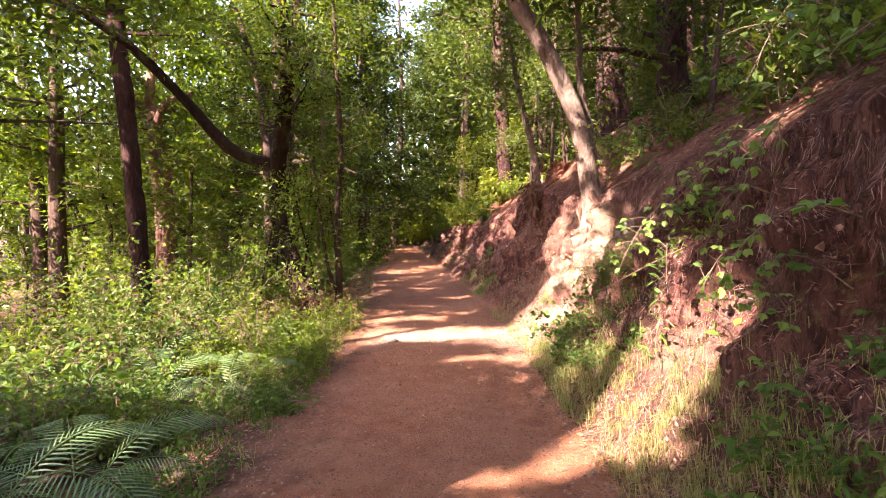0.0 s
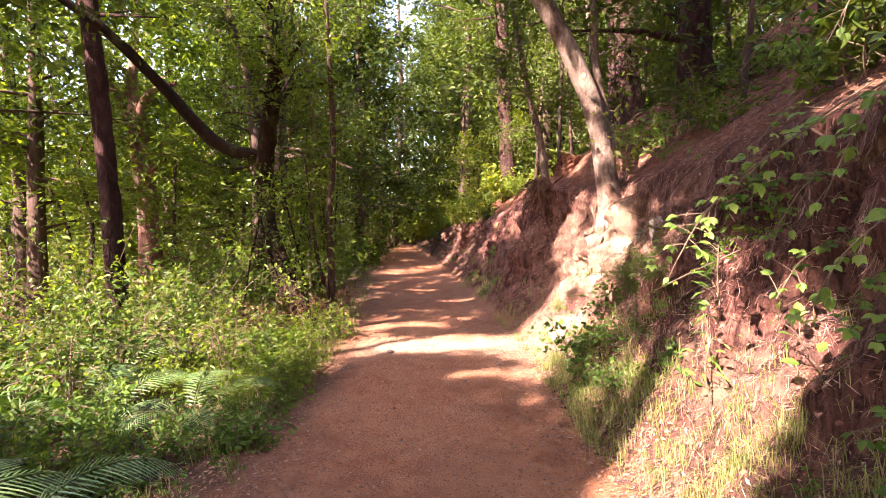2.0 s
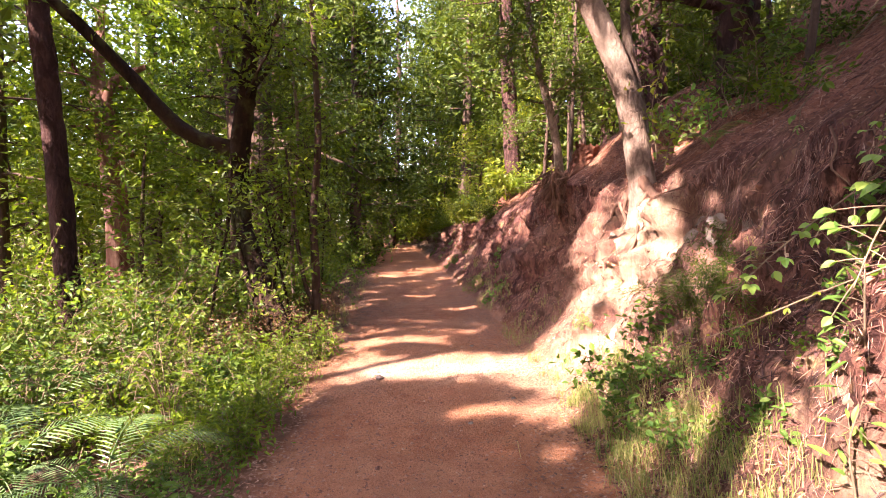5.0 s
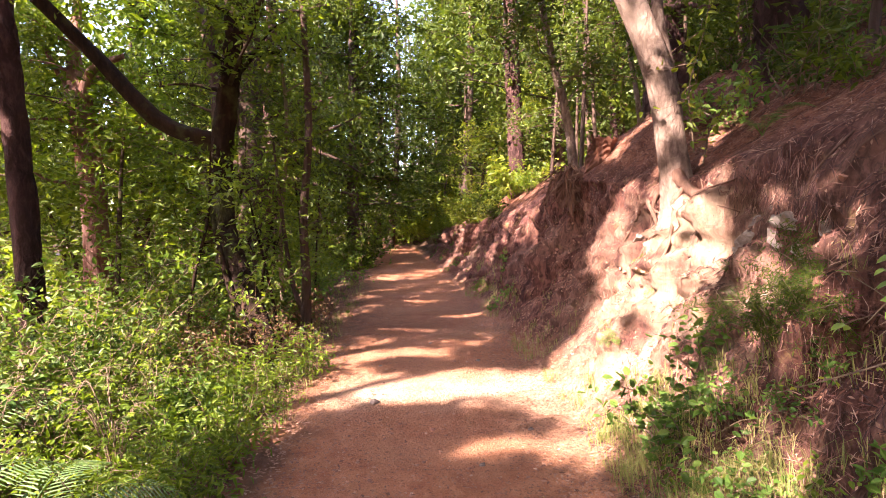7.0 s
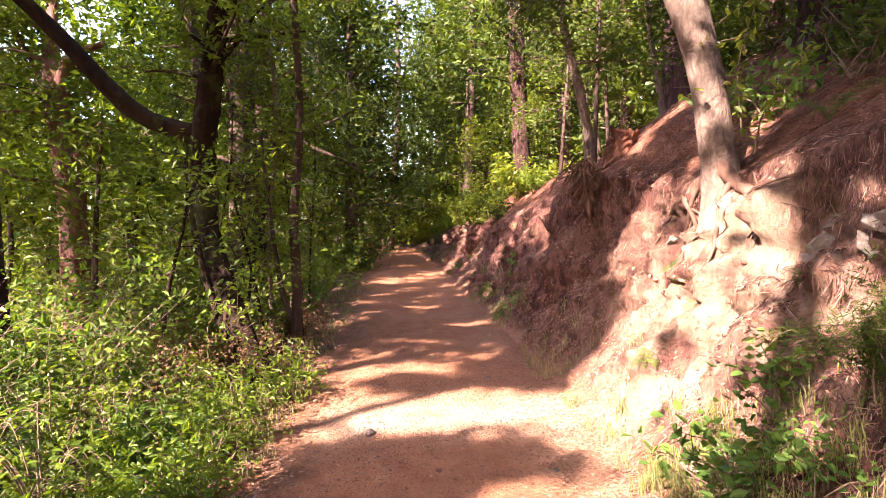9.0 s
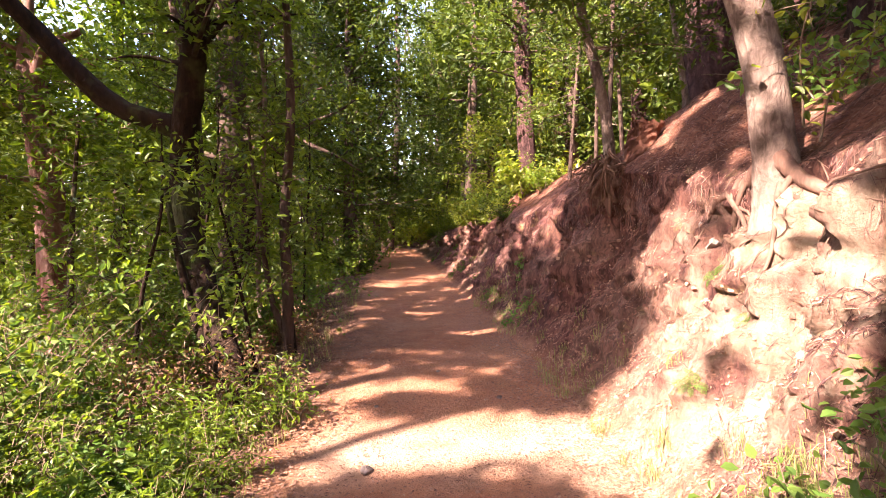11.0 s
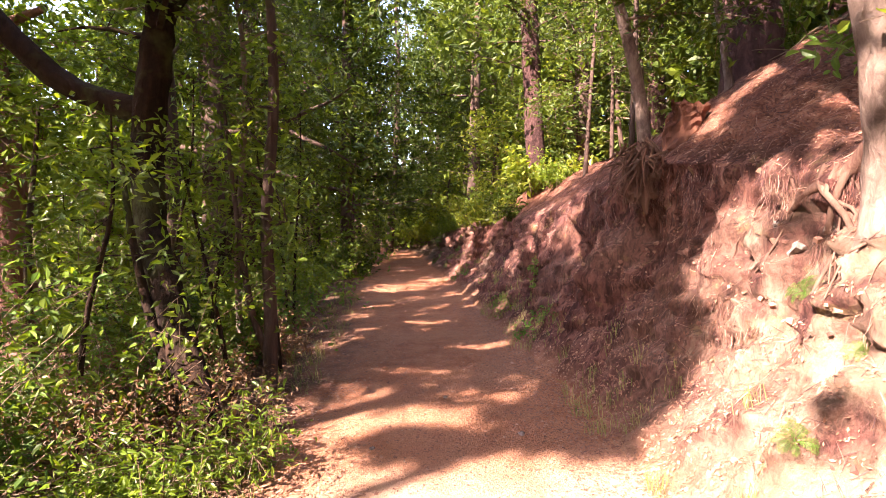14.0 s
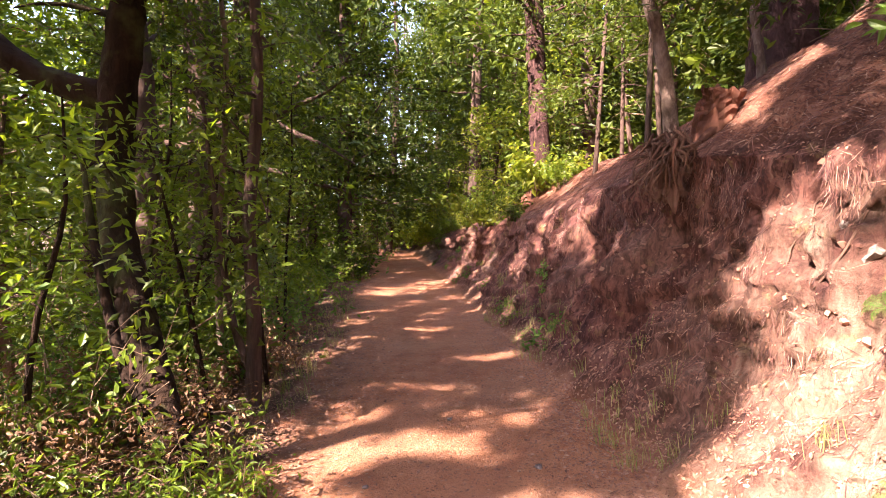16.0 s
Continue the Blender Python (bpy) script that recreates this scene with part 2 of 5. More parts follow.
def tube(points, n=12, seg=10, rough=0.0, flare=0.0):
    """A tapering tube through rows of (x, y, z, radius)."""
    p = smooth_path(points, n)
    c, r = p[:, :3], np.maximum(p[:, 3], 0.002)
    t = unit(np.gradient(c, axis=0))
    ref = np.array([1.0, 0.13, 0]) if abs(t[0][0]) < 0.9 else np.array([0, 1.0, 0.1])
    s = unit(np.cross(t, ref))
    q = np.cross(t, s)
    a = np.linspace(0, 2 * np.pi, seg, endpoint=False)
    R = r[:, None] * np.ones(seg)
    if flare:
        h = np.linspace(0, 1, n)[:, None]
        R = R * (1 + flare * np.exp(-h * 14) * (1 + 0.6 * np.sin(a * 5 + 1)[None]))
    if rough:
        R = R * (1 + rough * (rng.random((n, seg)) - 0.5) + 0.5 * rough * np.sin(a * 3 + np.linspace(0, 9, n)[:, None]))
    V = c[:, None] + R[..., None] * (np.cos(a)[None, :, None] * s[:, None] + np.sin(a)[None, :, None] * q[:, None])
    i, j = np.meshgrid(np.arange(n - 1), np.arange(seg), indexing="ij")
    F = np.stack([i * seg + j, i * seg + (j + 1) % seg, (i + 1) * seg + (j + 1) % seg, (i + 1) * seg + j], -1).reshape(-1, 4)
    return V.reshape(-1, 3), F


def leaves(P, length, wide=0.36, droop=0.25, flat=0.9, fine=False, along=None):
    """Folded leaves that start at P. fine: six corners a leaf instead of four."""
    n = len(P)
    d = rng.normal(size=(n, 3)) * (1, 1, 0.6) - (0, 0, droop)
    if along is not None:
        d = d * 0.6 + along
    d = unit(d)
    up = unit(rng.normal(size=(n, 3)) * 0.7 + (0, 0, flat))
    s = unit(np.cross(d, up))
    up = np.cross(s, d)
    L = (length * rng.uniform(0.6, 1.3, n))[:, None]
    W = L * wide * 0.5 * rng.uniform(0.8, 1.2, (n, 1))
    if fine:
        rows = [P, P + d * L * 0.3 + s * W * 0.9 + up * W * 0.35, P + d * L * 0.68 + s * W * 0.75 + up * W * 0.25,
                P + d * L - up * L * 0.10, P + d * L * 0.68 - s * W * 0.75 + up * W * 0.25, P + d * L * 0.3 - s * W * 0.9 + up * W * 0.35]
        quads = np.array([[0, 1, 2, 3], [0, 3, 4, 5]])
    else:
        rows = [P, P + d * L * 0.45 + s * W + up * W * 0.3, P + d * L - up * L * 0.08, P + d * L * 0.45 - s * W + up * W * 0.3]
        quads = np.array([[0, 1, 2], [0, 2, 3]])
    k = len(rows)
    V = np.stack(rows, 1).reshape(-1, 3)
    F = (quads[None] + (np.arange(n) * k)[:, None, None]).reshape(-1, quads.shape[1])
    return V, F


def fbm(x, y, z, o=4):
    return noise.fractal((x, y, z), 0.8, 2.1, o)


# ---- plan: the trail, its bank and the slopes ----
YS = (-15, 0, 3.3, 7.4, 10, 15.6, 21.5, 31, 36, 42, 60)
TOE = (1.2, 1.15, 1.1, 1.0, 0.8, 0.25, -0.35, -1.35, -2.2, -4.6, -15)
EDGE = (-1.1, -1.1, -1.12, -1.2, -1.38, -1.95, -2.5, -3.3, -4.2, -7.2, -18)
LIP_Y = (-15, 3, 5, 6.4, 6.95, 7.5, 9, 10.5, 12, 15, 20, 31, 42)
LIP_Z = (2.1, 2.1, 2.05, 1.92, 1.84, 1.86, 2.02, 1.95, 1.75, 1.6, 1.5, 0.95, 0.3)
LIP_X = (0.95, 0.95, 1.15, 1.06, 0.92, 0.96, 0.66, 0.84, 0.85, 0.85, 0.9, 0.9, 0.9)
PROFILE = ((0, 0), (0.13, 0.05), (0.28, 0.14), (0.42, 0.24), (0.54, 0.35), (0.65, 0.44), (0.76, 0.55), (0.83, 0.67), (0.89, 0.8), (0.94, 0.91), (1.0, 1.0))


def build_ground():
    ys = np.concatenate([[-400, -200, -90, -45, -25], np.linspace(-15, 1.5, 34, endpoint=False), np.linspace(1.5, 13, 210, endpoint=False), np.linspace(13, 44, 130), [48, 55, 70, 110, 220, 500]])
    left = np.array([-500, -220, -110, -60, -35, -24, -18, -14, -11, -9, -7.5, -6.3, -5.3, -4.5, -3.8, -3.2, -2.7, -2.2, -1.8, -1.4, -1.1, -0.8, -0.55, -0.35, -0.2, -0.08])
    across = np.linspace(0, 1, 30)
    u = np.linspace(0, 1, 52)
    pu = np.linspace(0, 1, len(PROFILE))
    fx, fz = np.interp(u, pu, [p[0] for p in PROFILE]), np.interp(u, pu, [p[1] for p in PROFILE])
    right = np.array([0.05, 0.1, 0.17, 0.25, 0.35, 0.47, 0.6, 0.75, 0.92, 1.1, 1.3, 1.55, 1.85, 2.2, 2.6, 3.1, 3.8, 4.7, 6, 8, 11, 15, 22, 35, 60, 120, 240, 480])
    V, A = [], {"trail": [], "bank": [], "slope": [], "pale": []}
    for y in ys:
        toe, edge = np.interp(y, YS, TOE), np.interp(y, YS, EDGE)
        lz, lx = np.interp(y, LIP_Y, LIP_Z), np.interp(y, LIP_Y, LIP_X)
        for d in left:
            x = edge + d
            z = -0.13 * min(-d, 9) + 0.05 * min(-d, 0.4) + (0.10 * fbm(x * 0.6, y * 0.6, 3) + 0.03 * fbm(x * 4, y * 4, 7)) * min(1, -d)
            V.append((x, y, z))
            w = max(0.0, 0.8 + d / 0.4 + 0.8 * fbm(x * 3, y * 3, 1))
            for k, v in (("trail", min(1, w)), ("bank", 0), ("slope", 0.2), ("pale", 0)):
                A[k].append(v)
        for s in across:
            x = edge + (toe - edge) * s
            z = 0.03 * fbm(x * 1.2, y * 0.8, 9) + 0.008 * fbm(x * 7, y * 7, 2) + 0.05 * max(0, s - 0.85) / 0.15 * 0.6
            V.append((x, y, z))
            # Pale band painted along the sun strip, and pale earth by the toe.
            sun_pale = max(0, min(1, 0.75 + 0.6 * fbm(x * 2.5, y * 4, 17)) * math.exp(-((y - 7.15 - 0.15 * x) / 0.42) ** 2) * min(1, s / 0.2)) + 0.6 * math.exp(-((s - 1) / 0.2) ** 2 - ((y - 6.6) / 0.9) ** 2)
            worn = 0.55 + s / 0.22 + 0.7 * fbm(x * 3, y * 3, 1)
            for k, v in (("trail", min(1, max(0.2, worn))), ("bank", 0), ("slope", 0), ("pale", sun_pale)):
                A[k].append(v)
        z0 = 0.03
        for i in range(1, len(u)):
            w = math.sin(math.pi * min(0.5, u[i] * 0.8)) ** 0.8 * (1 - 0.5 * max(0, u[i] - 0.8) / 0.2)
            x, z = toe + lx * fx[i], z0 + (lz - z0) * fz[i]
            rib = fbm(y * 0.9, z * 0.35, 11) * (0.12 + 0.2 * min(1, max(0, y - 8))) - 0.2 * math.exp(-((y - 6.15) / 0.3) ** 2) + 0.12 * math.exp(-((y - 8.2) / 1.3) ** 2) + fbm(y * 2.6, z * 1.3, 4) * 0.25 + (fbm(y * 6, z * 5, 8) * 0.13 + fbm(y * 15, z * 13, 3) * 0.045) * (1 if y > 5.5 else 0.55)
            x += w * rib
            z += w * 0.05 * fbm(y * 2, x * 2, 5)
            V.append((x, y, z))
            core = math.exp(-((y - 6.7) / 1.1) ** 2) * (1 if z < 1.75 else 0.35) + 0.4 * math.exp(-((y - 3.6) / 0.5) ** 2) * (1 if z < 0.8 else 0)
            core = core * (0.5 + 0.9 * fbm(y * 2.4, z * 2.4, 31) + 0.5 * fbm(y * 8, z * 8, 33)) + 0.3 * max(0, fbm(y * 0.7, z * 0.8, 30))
            for k, v in (("trail", max(0, 1 - u[i] * 5)), ("bank", min(1, u[i] * 5) * min(1, max(0, (27 - y) / 4))), ("slope", 0), ("pale", min(1, max(0, core)))):
                A[k].append(v)
        for d in right:
            x = toe + lx + d
            x += 0.5 * rib * max(0, 1 - d / 0.7)
            far = min(1, max(0, (y - 10) / 3))
            z = lz + 0.78 * min(d, 1.2) + (0.66 - 0.46 * far) * max(0, min(d, 7) - 1.2) + 0.3 * max(0, min(d - 7, 20)) + min(1, d * 2) * (0.10 * fbm(x * 0.9, y * 0.9, 6) + 0.04 * fbm(x * 4, y * 4, 2))
            V.append((x, y, z))
            for k, v in (("trail", 0), ("bank", max(0, 1 - d * 4)), ("slope", min(1, d * 4)), ("pale", 0)):
                A[k].append(v)
    n, m = len(ys), len(left) + len(across) + len(u) - 1 + len(right)
    i, j = np.meshgrid(np.arange(n - 1), np.arange(m - 1), indexing="ij")
    F = np.stack([i * m + j, i * m + j + 1, (i + 1) * m + j + 1, (i + 1) * m + j], -1).reshape(-1, 4)
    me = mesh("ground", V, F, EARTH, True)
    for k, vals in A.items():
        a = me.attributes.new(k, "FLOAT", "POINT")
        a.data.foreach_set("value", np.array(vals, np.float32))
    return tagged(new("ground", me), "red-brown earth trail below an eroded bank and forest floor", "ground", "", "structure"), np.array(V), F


ground, GV, GF = build_ground()
from mathutils.bvhtree import BVHTree
TREE = BVHTree.FromPolygons([tuple(v) for v in GV], [tuple(f) for f in GF.tolist()])


def gz(x, y):
    hit = TREE.ray_cast(Vector((x, y, 60)), Vector((0, 0, -1)))[0]
    return hit.z if hit else 0.0


def edge_at(y):
    return float(np.interp(y, YS, EDGE))


def toe_at(y):
    return float(np.interp(y, YS, TOE))


# ---- crowns, and the gaps through which the sun reaches the ground ----
GAPS = ((-1.6, 7.05, 1.6, 7.55, 0.55), (2.0, 8.0, 2.9, 8.6, 0.45), (2.9, 8.4, 3.6, 8.9, 0.28), (-0.9, 9.1, -0.2, 9.25, 0.1), (1.6, 7.5, 3.1, 7.8, 0.55), (-0.6, 2.8, 1.4, 3.4, 0.24), (1.3, 3.5, 2.5, 4.3, 0.58), (0.1, 5.8, 1.2, 6.05, 0.22), (-1.55, 5.2, -1.3, 6.5, 0.28), (4.0, 8.8, 5.0, 10.5, 0.16), (0.2, 10.9, 1.3, 11.2, 0.14),
        (-2.1, 4.5, -1.85, 7.2, 0.3), (-4.2, 2.5, -3.4, 9.0, 0.55), (-2.4, 6.4, -1.25, 6.95, 0.4), (-3.2, 5.6, -2.1, 6.5, 0.4), (-6.5, 3, -5.5, 10, 1.0), (4.3, 9.2, 5.6, 9.8, 0.2), (4.4, 11.0, 5.6, 11.7, 0.25), (2.2, 11.2, 2.9, 11.5, 0.2),
        (-1.5, 8.3, 0.0, 8.5, 0.3), (2.0, 6.9, 2.0, 7.9, 0.5), (2.9, 7.5, 2.9, 9.0, 0.5), (3.4, 8.0, 3.4, 9.2, 0.46), (2.6, 8.6, 3.0, 9.0, 0.35), (1.5, 6.5, 1.6, 7.4, 0.4), (-1.75, 3.1, -1.35, 3.3, 0.16), (-2.2, 7.8, -1.4, 8.6, 0.4), (-3.0, 7.2, -2.0, 8.2, 0.5), (2.7, 4.8, 3.3, 5.1, 0.18), (4.2, 5.4, 4.8, 6.0, 0.35), (-2.3, 5.7, -1.2, 6.7, 0.4), (-1.5, 6.9, -0.9, 7.6, 0.4), (-2.2, 9.6, -1.5, 11.5, 0.3), (-0.4, 14.1, 0.5, 14.4, 0.22), (-1.4, 18.0, -0.4, 18.3, 0.25), (-7, 9, -9, 16, 1.2), (-2.4, 30, -1.2, 31, 0.6), (0.8, 9.6, 1.8, 9.8, 0.1))


def sunlit(P):
    """True for places whose shadow would fall into one of the gaps, or where the crowns are thin."""
    S = np.array(SUN)
    g = P - S * (P[:, 2] / S[2])[:, None]
    out = np.zeros(len(P), bool)
    for ax, ay, bx, by, r in GAPS:
        a, b = np.array((ax, ay)), np.array((bx, by))
        f = np.clip(((g[:, :2] - a) @ (b - a)) / ((b - a) @ (b - a)), 0, 1)
        dist = np.linalg.norm(g[:, :2] - a - f[:, None] * (b - a), axis=1)
        out |= dist < r + 0.12 * np.sin(g[:, 0] * 5.1) * np.sin(g[:, 1] * 6.3 + 1)
    for i in range(len(P)):
        v = noise.noise((g[i, 0] * 0.9, g[i, 1] * 1.6, 3.0)) + 0.5 * noise.noise((g[i, 0] * 2.6, g[i, 1] * 3.4, 8.0))
        if g[i, 1] > 8.2 and edge_at(g[i, 1]) < g[i, 0] < 1.5 and noise.noise((g[i, 0] * 0.9, g[i, 1] * 2.6, 21.0)) > 0.24:
            out[i] = True
        if g[i, 0] > 1.7 and 6.6 < g[i, 1] < 9.3 and noise.noise((g[i, 0] * 2.4, g[i, 1] * 2.8, 40.0)) > (0.30 if g[i, 1] < 8 else 0.45):
            out[i] = False
            continue
        if v > (0.2 if g[i, 0] < edge_at(g[i, 1]) - 0.3 else 0.85 if g[i, 1] < 8.2 else 0.62 if g[i, 1] < 12 else 0.45 if g[i, 1] < 25 else 0.36):
            out[i] = True
    return out


def clumps(C, per, spread):
    P = np.repeat(C, per, 0)
    return P + rng.normal(size=P.shape) * spread


def branch_out(start, way, length, r, n=5, sag=0.0, wob=0.12):
    """Rows of a branch that leaves start along way."""
    p, d, out = np.array(start, float), unit(np.array(way, float)), []
    for i in range(n):
        out.append((*p, r * (1 - 0.85 * i / (n - 1))))
        d = unit(d + rng.normal(size=3) * wob + (0, 0, -sag))
        p = p + d * length / (n - 1)
    return out


def tree(name, label, rows, bark, crown=None, limbs=(), seg=14, n=28, rough=0.10, flare=0.5, branches=0, b_from=0.45, b_len=1.5, leaf=LEAF_DEEP_SHADED,
         leaf_len=0.10, per=26, spread=0.16, filt=True, group="forest trees", lean_branches=None, category="tree", sink=0.35):
    """A tree from its trunk's rows (x, y, z, radius), limbs given likewise and random branches with leaf clumps."""
    base = np.array(rows[0][:3])
    t = thing(name, label, category, base, group)
    rel = [(r[0] - base[0], r[1] - base[1], r[2] - base[2], r[3]) for r in rows]
    low = (rel[0][0] - 0.3 * (rel[1][0] - rel[0][0]), rel[0][1], min(-sink, gz(*base[:2]) - base[2] - sink), rel[0][3] * 1.1)
    V, F = tube([low] + rel, n, seg, rough, flare)
    part("trunk", (V, F), bark, t, smooth=True)
    tips = []
    for lim in limbs:
        lr = [(r[0] - base[0], r[1] - base[1], r[2] - base[2], r[3]) for r in lim]
        root = lim[-1][2] < lim[0][2]
        part("root" if root else "limb", tube(lr, 16, 9, rough), ROOT if root else bark, t, smooth=True)
        pl = smooth_path(lr, 12)
        if lim[-1][2] > 3.0:
            tips += [pl[i, :3] for i in range(6, 12)]
    path = smooth_path(rel, 60)
    bs = []
    for i in range(branches):
        f = b_from + (1 - b_from) * (i + rng.random()) / branches
        k = min(59, int(f * 59))
        a = rng.random() * 6.283
        if lean_branches is not None:
            a = lean_branches + rng.normal() * 1.0
        L = b_len * rng.uniform(0.5, 1.2) * (1.15 - 0.5 * f)
        br = branch_out(path[k, :3], (math.cos(a), math.sin(a), rng.uniform(-0.1, 0.7)), L, max(0.008, path[k, 3] * 0.3), 6, 0.03)
        bs = [tube(br, 9, 5)]
        pb = smooth_path(br, 14)[:, :3]
        tips += list(pb[5:])
        for _ in range(3):
            k2 = rng.integers(4, 13)
            tw = branch_out(pb[k2], rng.normal(size=3) + (0, 0, 0.2), L * 0.4, 0.007, 4)
            bs.append(tube(tw, 5, 4))
            tips += [np.array(q[:3]) for q in tw[1:]]
        part("branch", join(bs), TWIG if bark is BARK_PALE else bark, t, smooth=True)
    if tips and per:
        P = clumps(np.array(tips), per, spread)
        if filt:
            P = P[~(sunlit(P + base) & (P[:, 2] + base[2] > 2.4))]
        part("crown", leaves(P, leaf_len), leaf, t)
    return t


def crown_tree(label, x, y, height, r_trunk, r_crown, count, bark, leaf, leaf_len=0.15, low=4.5, name="tree", wide=0.45):
    """A tall forest tree whose crown is seen mostly by the shade it gives."""
    z = gz(x, y)
    t = thing(name, label, "tree", (x, y, z), "forest trees")
    lean = rng.normal(size=2) * 0.3
    rows = [(0, 0, -0.3, r_trunk * 1.1), (lean[0] * 0.3, lean[1] * 0.3, height * 0.3, r_trunk * 0.85), (lean[0], lean[1], height * 0.65, r_trunk * 0.55), (lean[0] * 1.3, lean[1] * 1.3, height, 0.03)]
    part("trunk", tube(rows, 26, 12, 0.1, 0.5), bark, t, smooth=True)
    path = smooth_path(rows, 40)
    bs, C = [], []
    for i in range(34):
        h = low + (height - low) * (i + rng.random()) / 34
        k = min(39, int(h / height * 39))
        a = i * 2.4 + rng.random()
        L = r_crown * rng.uniform(0.55, 1.15) * (1.1 - 0.6 * ((h - low) / (height - low)))
        br = branch_out(path[k, :3], (math.cos(a), math.sin(a), rng.uniform(0.0, 0.5)), L, 0.045, 6, 0.02)
        pb = smooth_path(br, 14)[:, :3]
        if sunlit(pb + np.array((x, y, z))).mean() > 0.5:
            continue
        bs.append(tube(br, 6, 4))
        C += list(pb[4:])
        for _ in range(5):
            tw = branch_out(pb[rng.integers(4, 14)], rng.normal(size=3) * (1, 1, 0.5), L * 0.4, 0.012, 4)
            bs.append(tube(tw, 3, 3))
            C += [np.array(q[:3]) for q in tw[1:]]
    tagged(part("branchwork", join(bs), bark, t, smooth=True), kind="stuff")
    C = np.array(C)
    P = clumps(C, max(1, count // len(C)), 0.28)
    P = P[~sunlit(P + np.array((x, y, z)))]
    part("crown", leaves(P, leaf_len, wide), leaf, t)
    return t

# ---- trees beside the trail ----
rng = np.random.default_rng(11)
tree("pine", "dark-barked slender pine rising from undergrowth", [(-5.0, 8.8, -0.5, 0.15), (-5.06, 8.8, 0.8, 0.14), (-5.2, 8.8, 3.0, 0.13), (-5.38, 8.8, 5.3, 0.12), (-5.5, 8.8, 9.5, 0.05)],
     BARK_PINE, branches=18, b_from=0.68, b_len=2.2, leaf=LEAF_SUNNY, rough=0.22, n=60, seg=18, leaf_len=0.14, per=20, spread=0.22)
tree("tree", "peeling reddish-barked tree with a broken crown", [(-6.05, 11.7, -0.6, 0.25), (-6.1, 11.7, 0.6, 0.22), (-6.2, 11.7, 2.2, 0.20), (-6.35, 11.7, 3.6, 0.19), (-6.4, 11.7, 4.5, 0.10), (-6.2, 11.7, 6.5, 0.04)],
     BARK_RED, limbs=[[(-6.35, 11.7, 3.5, 0.09), (-6.0, 11.5, 4.1, 0.07), (-5.3, 11.3, 4.3, 0.04)], [(-6.3, 11.7, 3.2, 0.06), (-6.7, 11.6, 4.2, 0.04), (-7.1, 11.5, 5.0, 0.02)]],
     branches=20, b_from=0.4, b_len=2.0, leaf=LEAF_SUNNY, rough=0.22, leaf_len=0.13, per=26, spread=0.2)
tree("tree", "mossy brown tree with a long rising side limb", [(-1.93, 8.25, -0.12, 0.15), (-2.12, 8.4, 0.3, 0.125), (-2.42, 8.7, 0.85, 0.12), (-2.78, 9.05, 1.5, 0.125), (-2.9, 9.25, 2.3, 0.14), (-2.83, 9.3, 3.1, 0.13), (-2.72, 9.3, 3.95, 0.11), (-2.8, 9.4, 5.2, 0.09), (-2.9, 9.5, 8.0, 0.03)],
     BARK_MOSS, limbs=[[(-2.9, 9.28, 2.55, 0.12), (-3.2, 9.26, 2.62, 0.11), (-3.72, 9.2, 2.86, 0.10), (-4.3, 8.85, 3.6, 0.085), (-4.92, 8.35, 4.34, 0.07), (-5.9, 7.9, 5.0, 0.05), (-6.8, 7.5, 5.5, 0.02)],
                       [(-2.72, 9.3, 3.85, 0.07), (-2.5, 9.2, 4.05, 0.05), (-2.25, 9.1, 4.35, 0.03)],
                       [(-2.15, 8.4, 0.2, 0.05), (-2.45, 8.55, 0.55, 0.045), (-2.75, 8.75, 1.3, 0.03), (-2.95, 8.9, 2.2, 0.015)]],
     branches=15, b_from=0.62, b_len=1.4, leaf=LEAF_SUNNY, leaf_len=0.11, per=9, n=64, seg=18, rough=0.2)
tree("tree", "dark tree with a pale dead upper stem", [(-3.6, 10.9, -0.3, 0.14), (-3.55, 10.9, 1.5, 0.13), (-3.6, 10.9, 3.2, 0.12), (-3.75, 10.9, 4.4, 0.08), (-4.2, 10.9, 5.9, 0.04)], BARK_GREY,
     branches=10, b_from=0.5, b_len=1.2, leaf=LEAF_DEEP_SHADED, per=16)
tree("tree", "thick grey-barked forest tree in shade", [(-3.95, 13.3, -0.3, 0.31), (-3.95, 13.3, 2.0, 0.27), (-4.0, 13.3, 5.0, 0.24), (-4.0, 13.3, 11, 0.08)], BARK_GREY, branches=26, b_from=0.38, b_len=2.6, per=30, rough=0.16, leaf_len=0.14, spread=0.22)
tree("tree", "slim grey tree standing at the trail's verge", [(-1.87, 9.4, -0.05, 0.075), (-1.86, 9.42, 0.7, 0.062), (-1.9, 9.45, 1.6, 0.055), (-1.83, 9.5, 2.8, 0.05), (-1.9, 9.5, 4.6, 0.035), (-2.0, 9.6, 6.2, 0.015)], BARK_GREY,
     limbs=[[(-1.9, 9.4, 0.3, 0.035), (-2.05, 9.42, 0.75, 0.032), (-2.2, 9.5, 1.6, 0.025), (-2.3, 9.5, 2.6, 0.015)]], branches=11, b_from=0.35, b_len=0.9, leaf=LEAF_SUNNY, per=8, n=22, seg=9)
tree("sapling", "slender pale leaning sapling stem", [(-2.25, 9.75, -0.1, 0.035), (-2.3, 9.75, 1.2, 0.03), (-2.2, 9.75, 2.6, 0.028), (-2.24, 9.75, 3.6, 0.022), (-2.5, 9.7, 5.0, 0.012)], BARK_PALE,
     limbs=[[(-2.22, 9.75, 3.3, 0.014), (-1.95, 9.7, 3.42, 0.011), (-1.7, 9.65, 3.36, 0.005)]], branches=7, b_from=0.45, b_len=0.7, per=10, n=20, seg=7, leaf=LEAF_DEEP_SHADED)
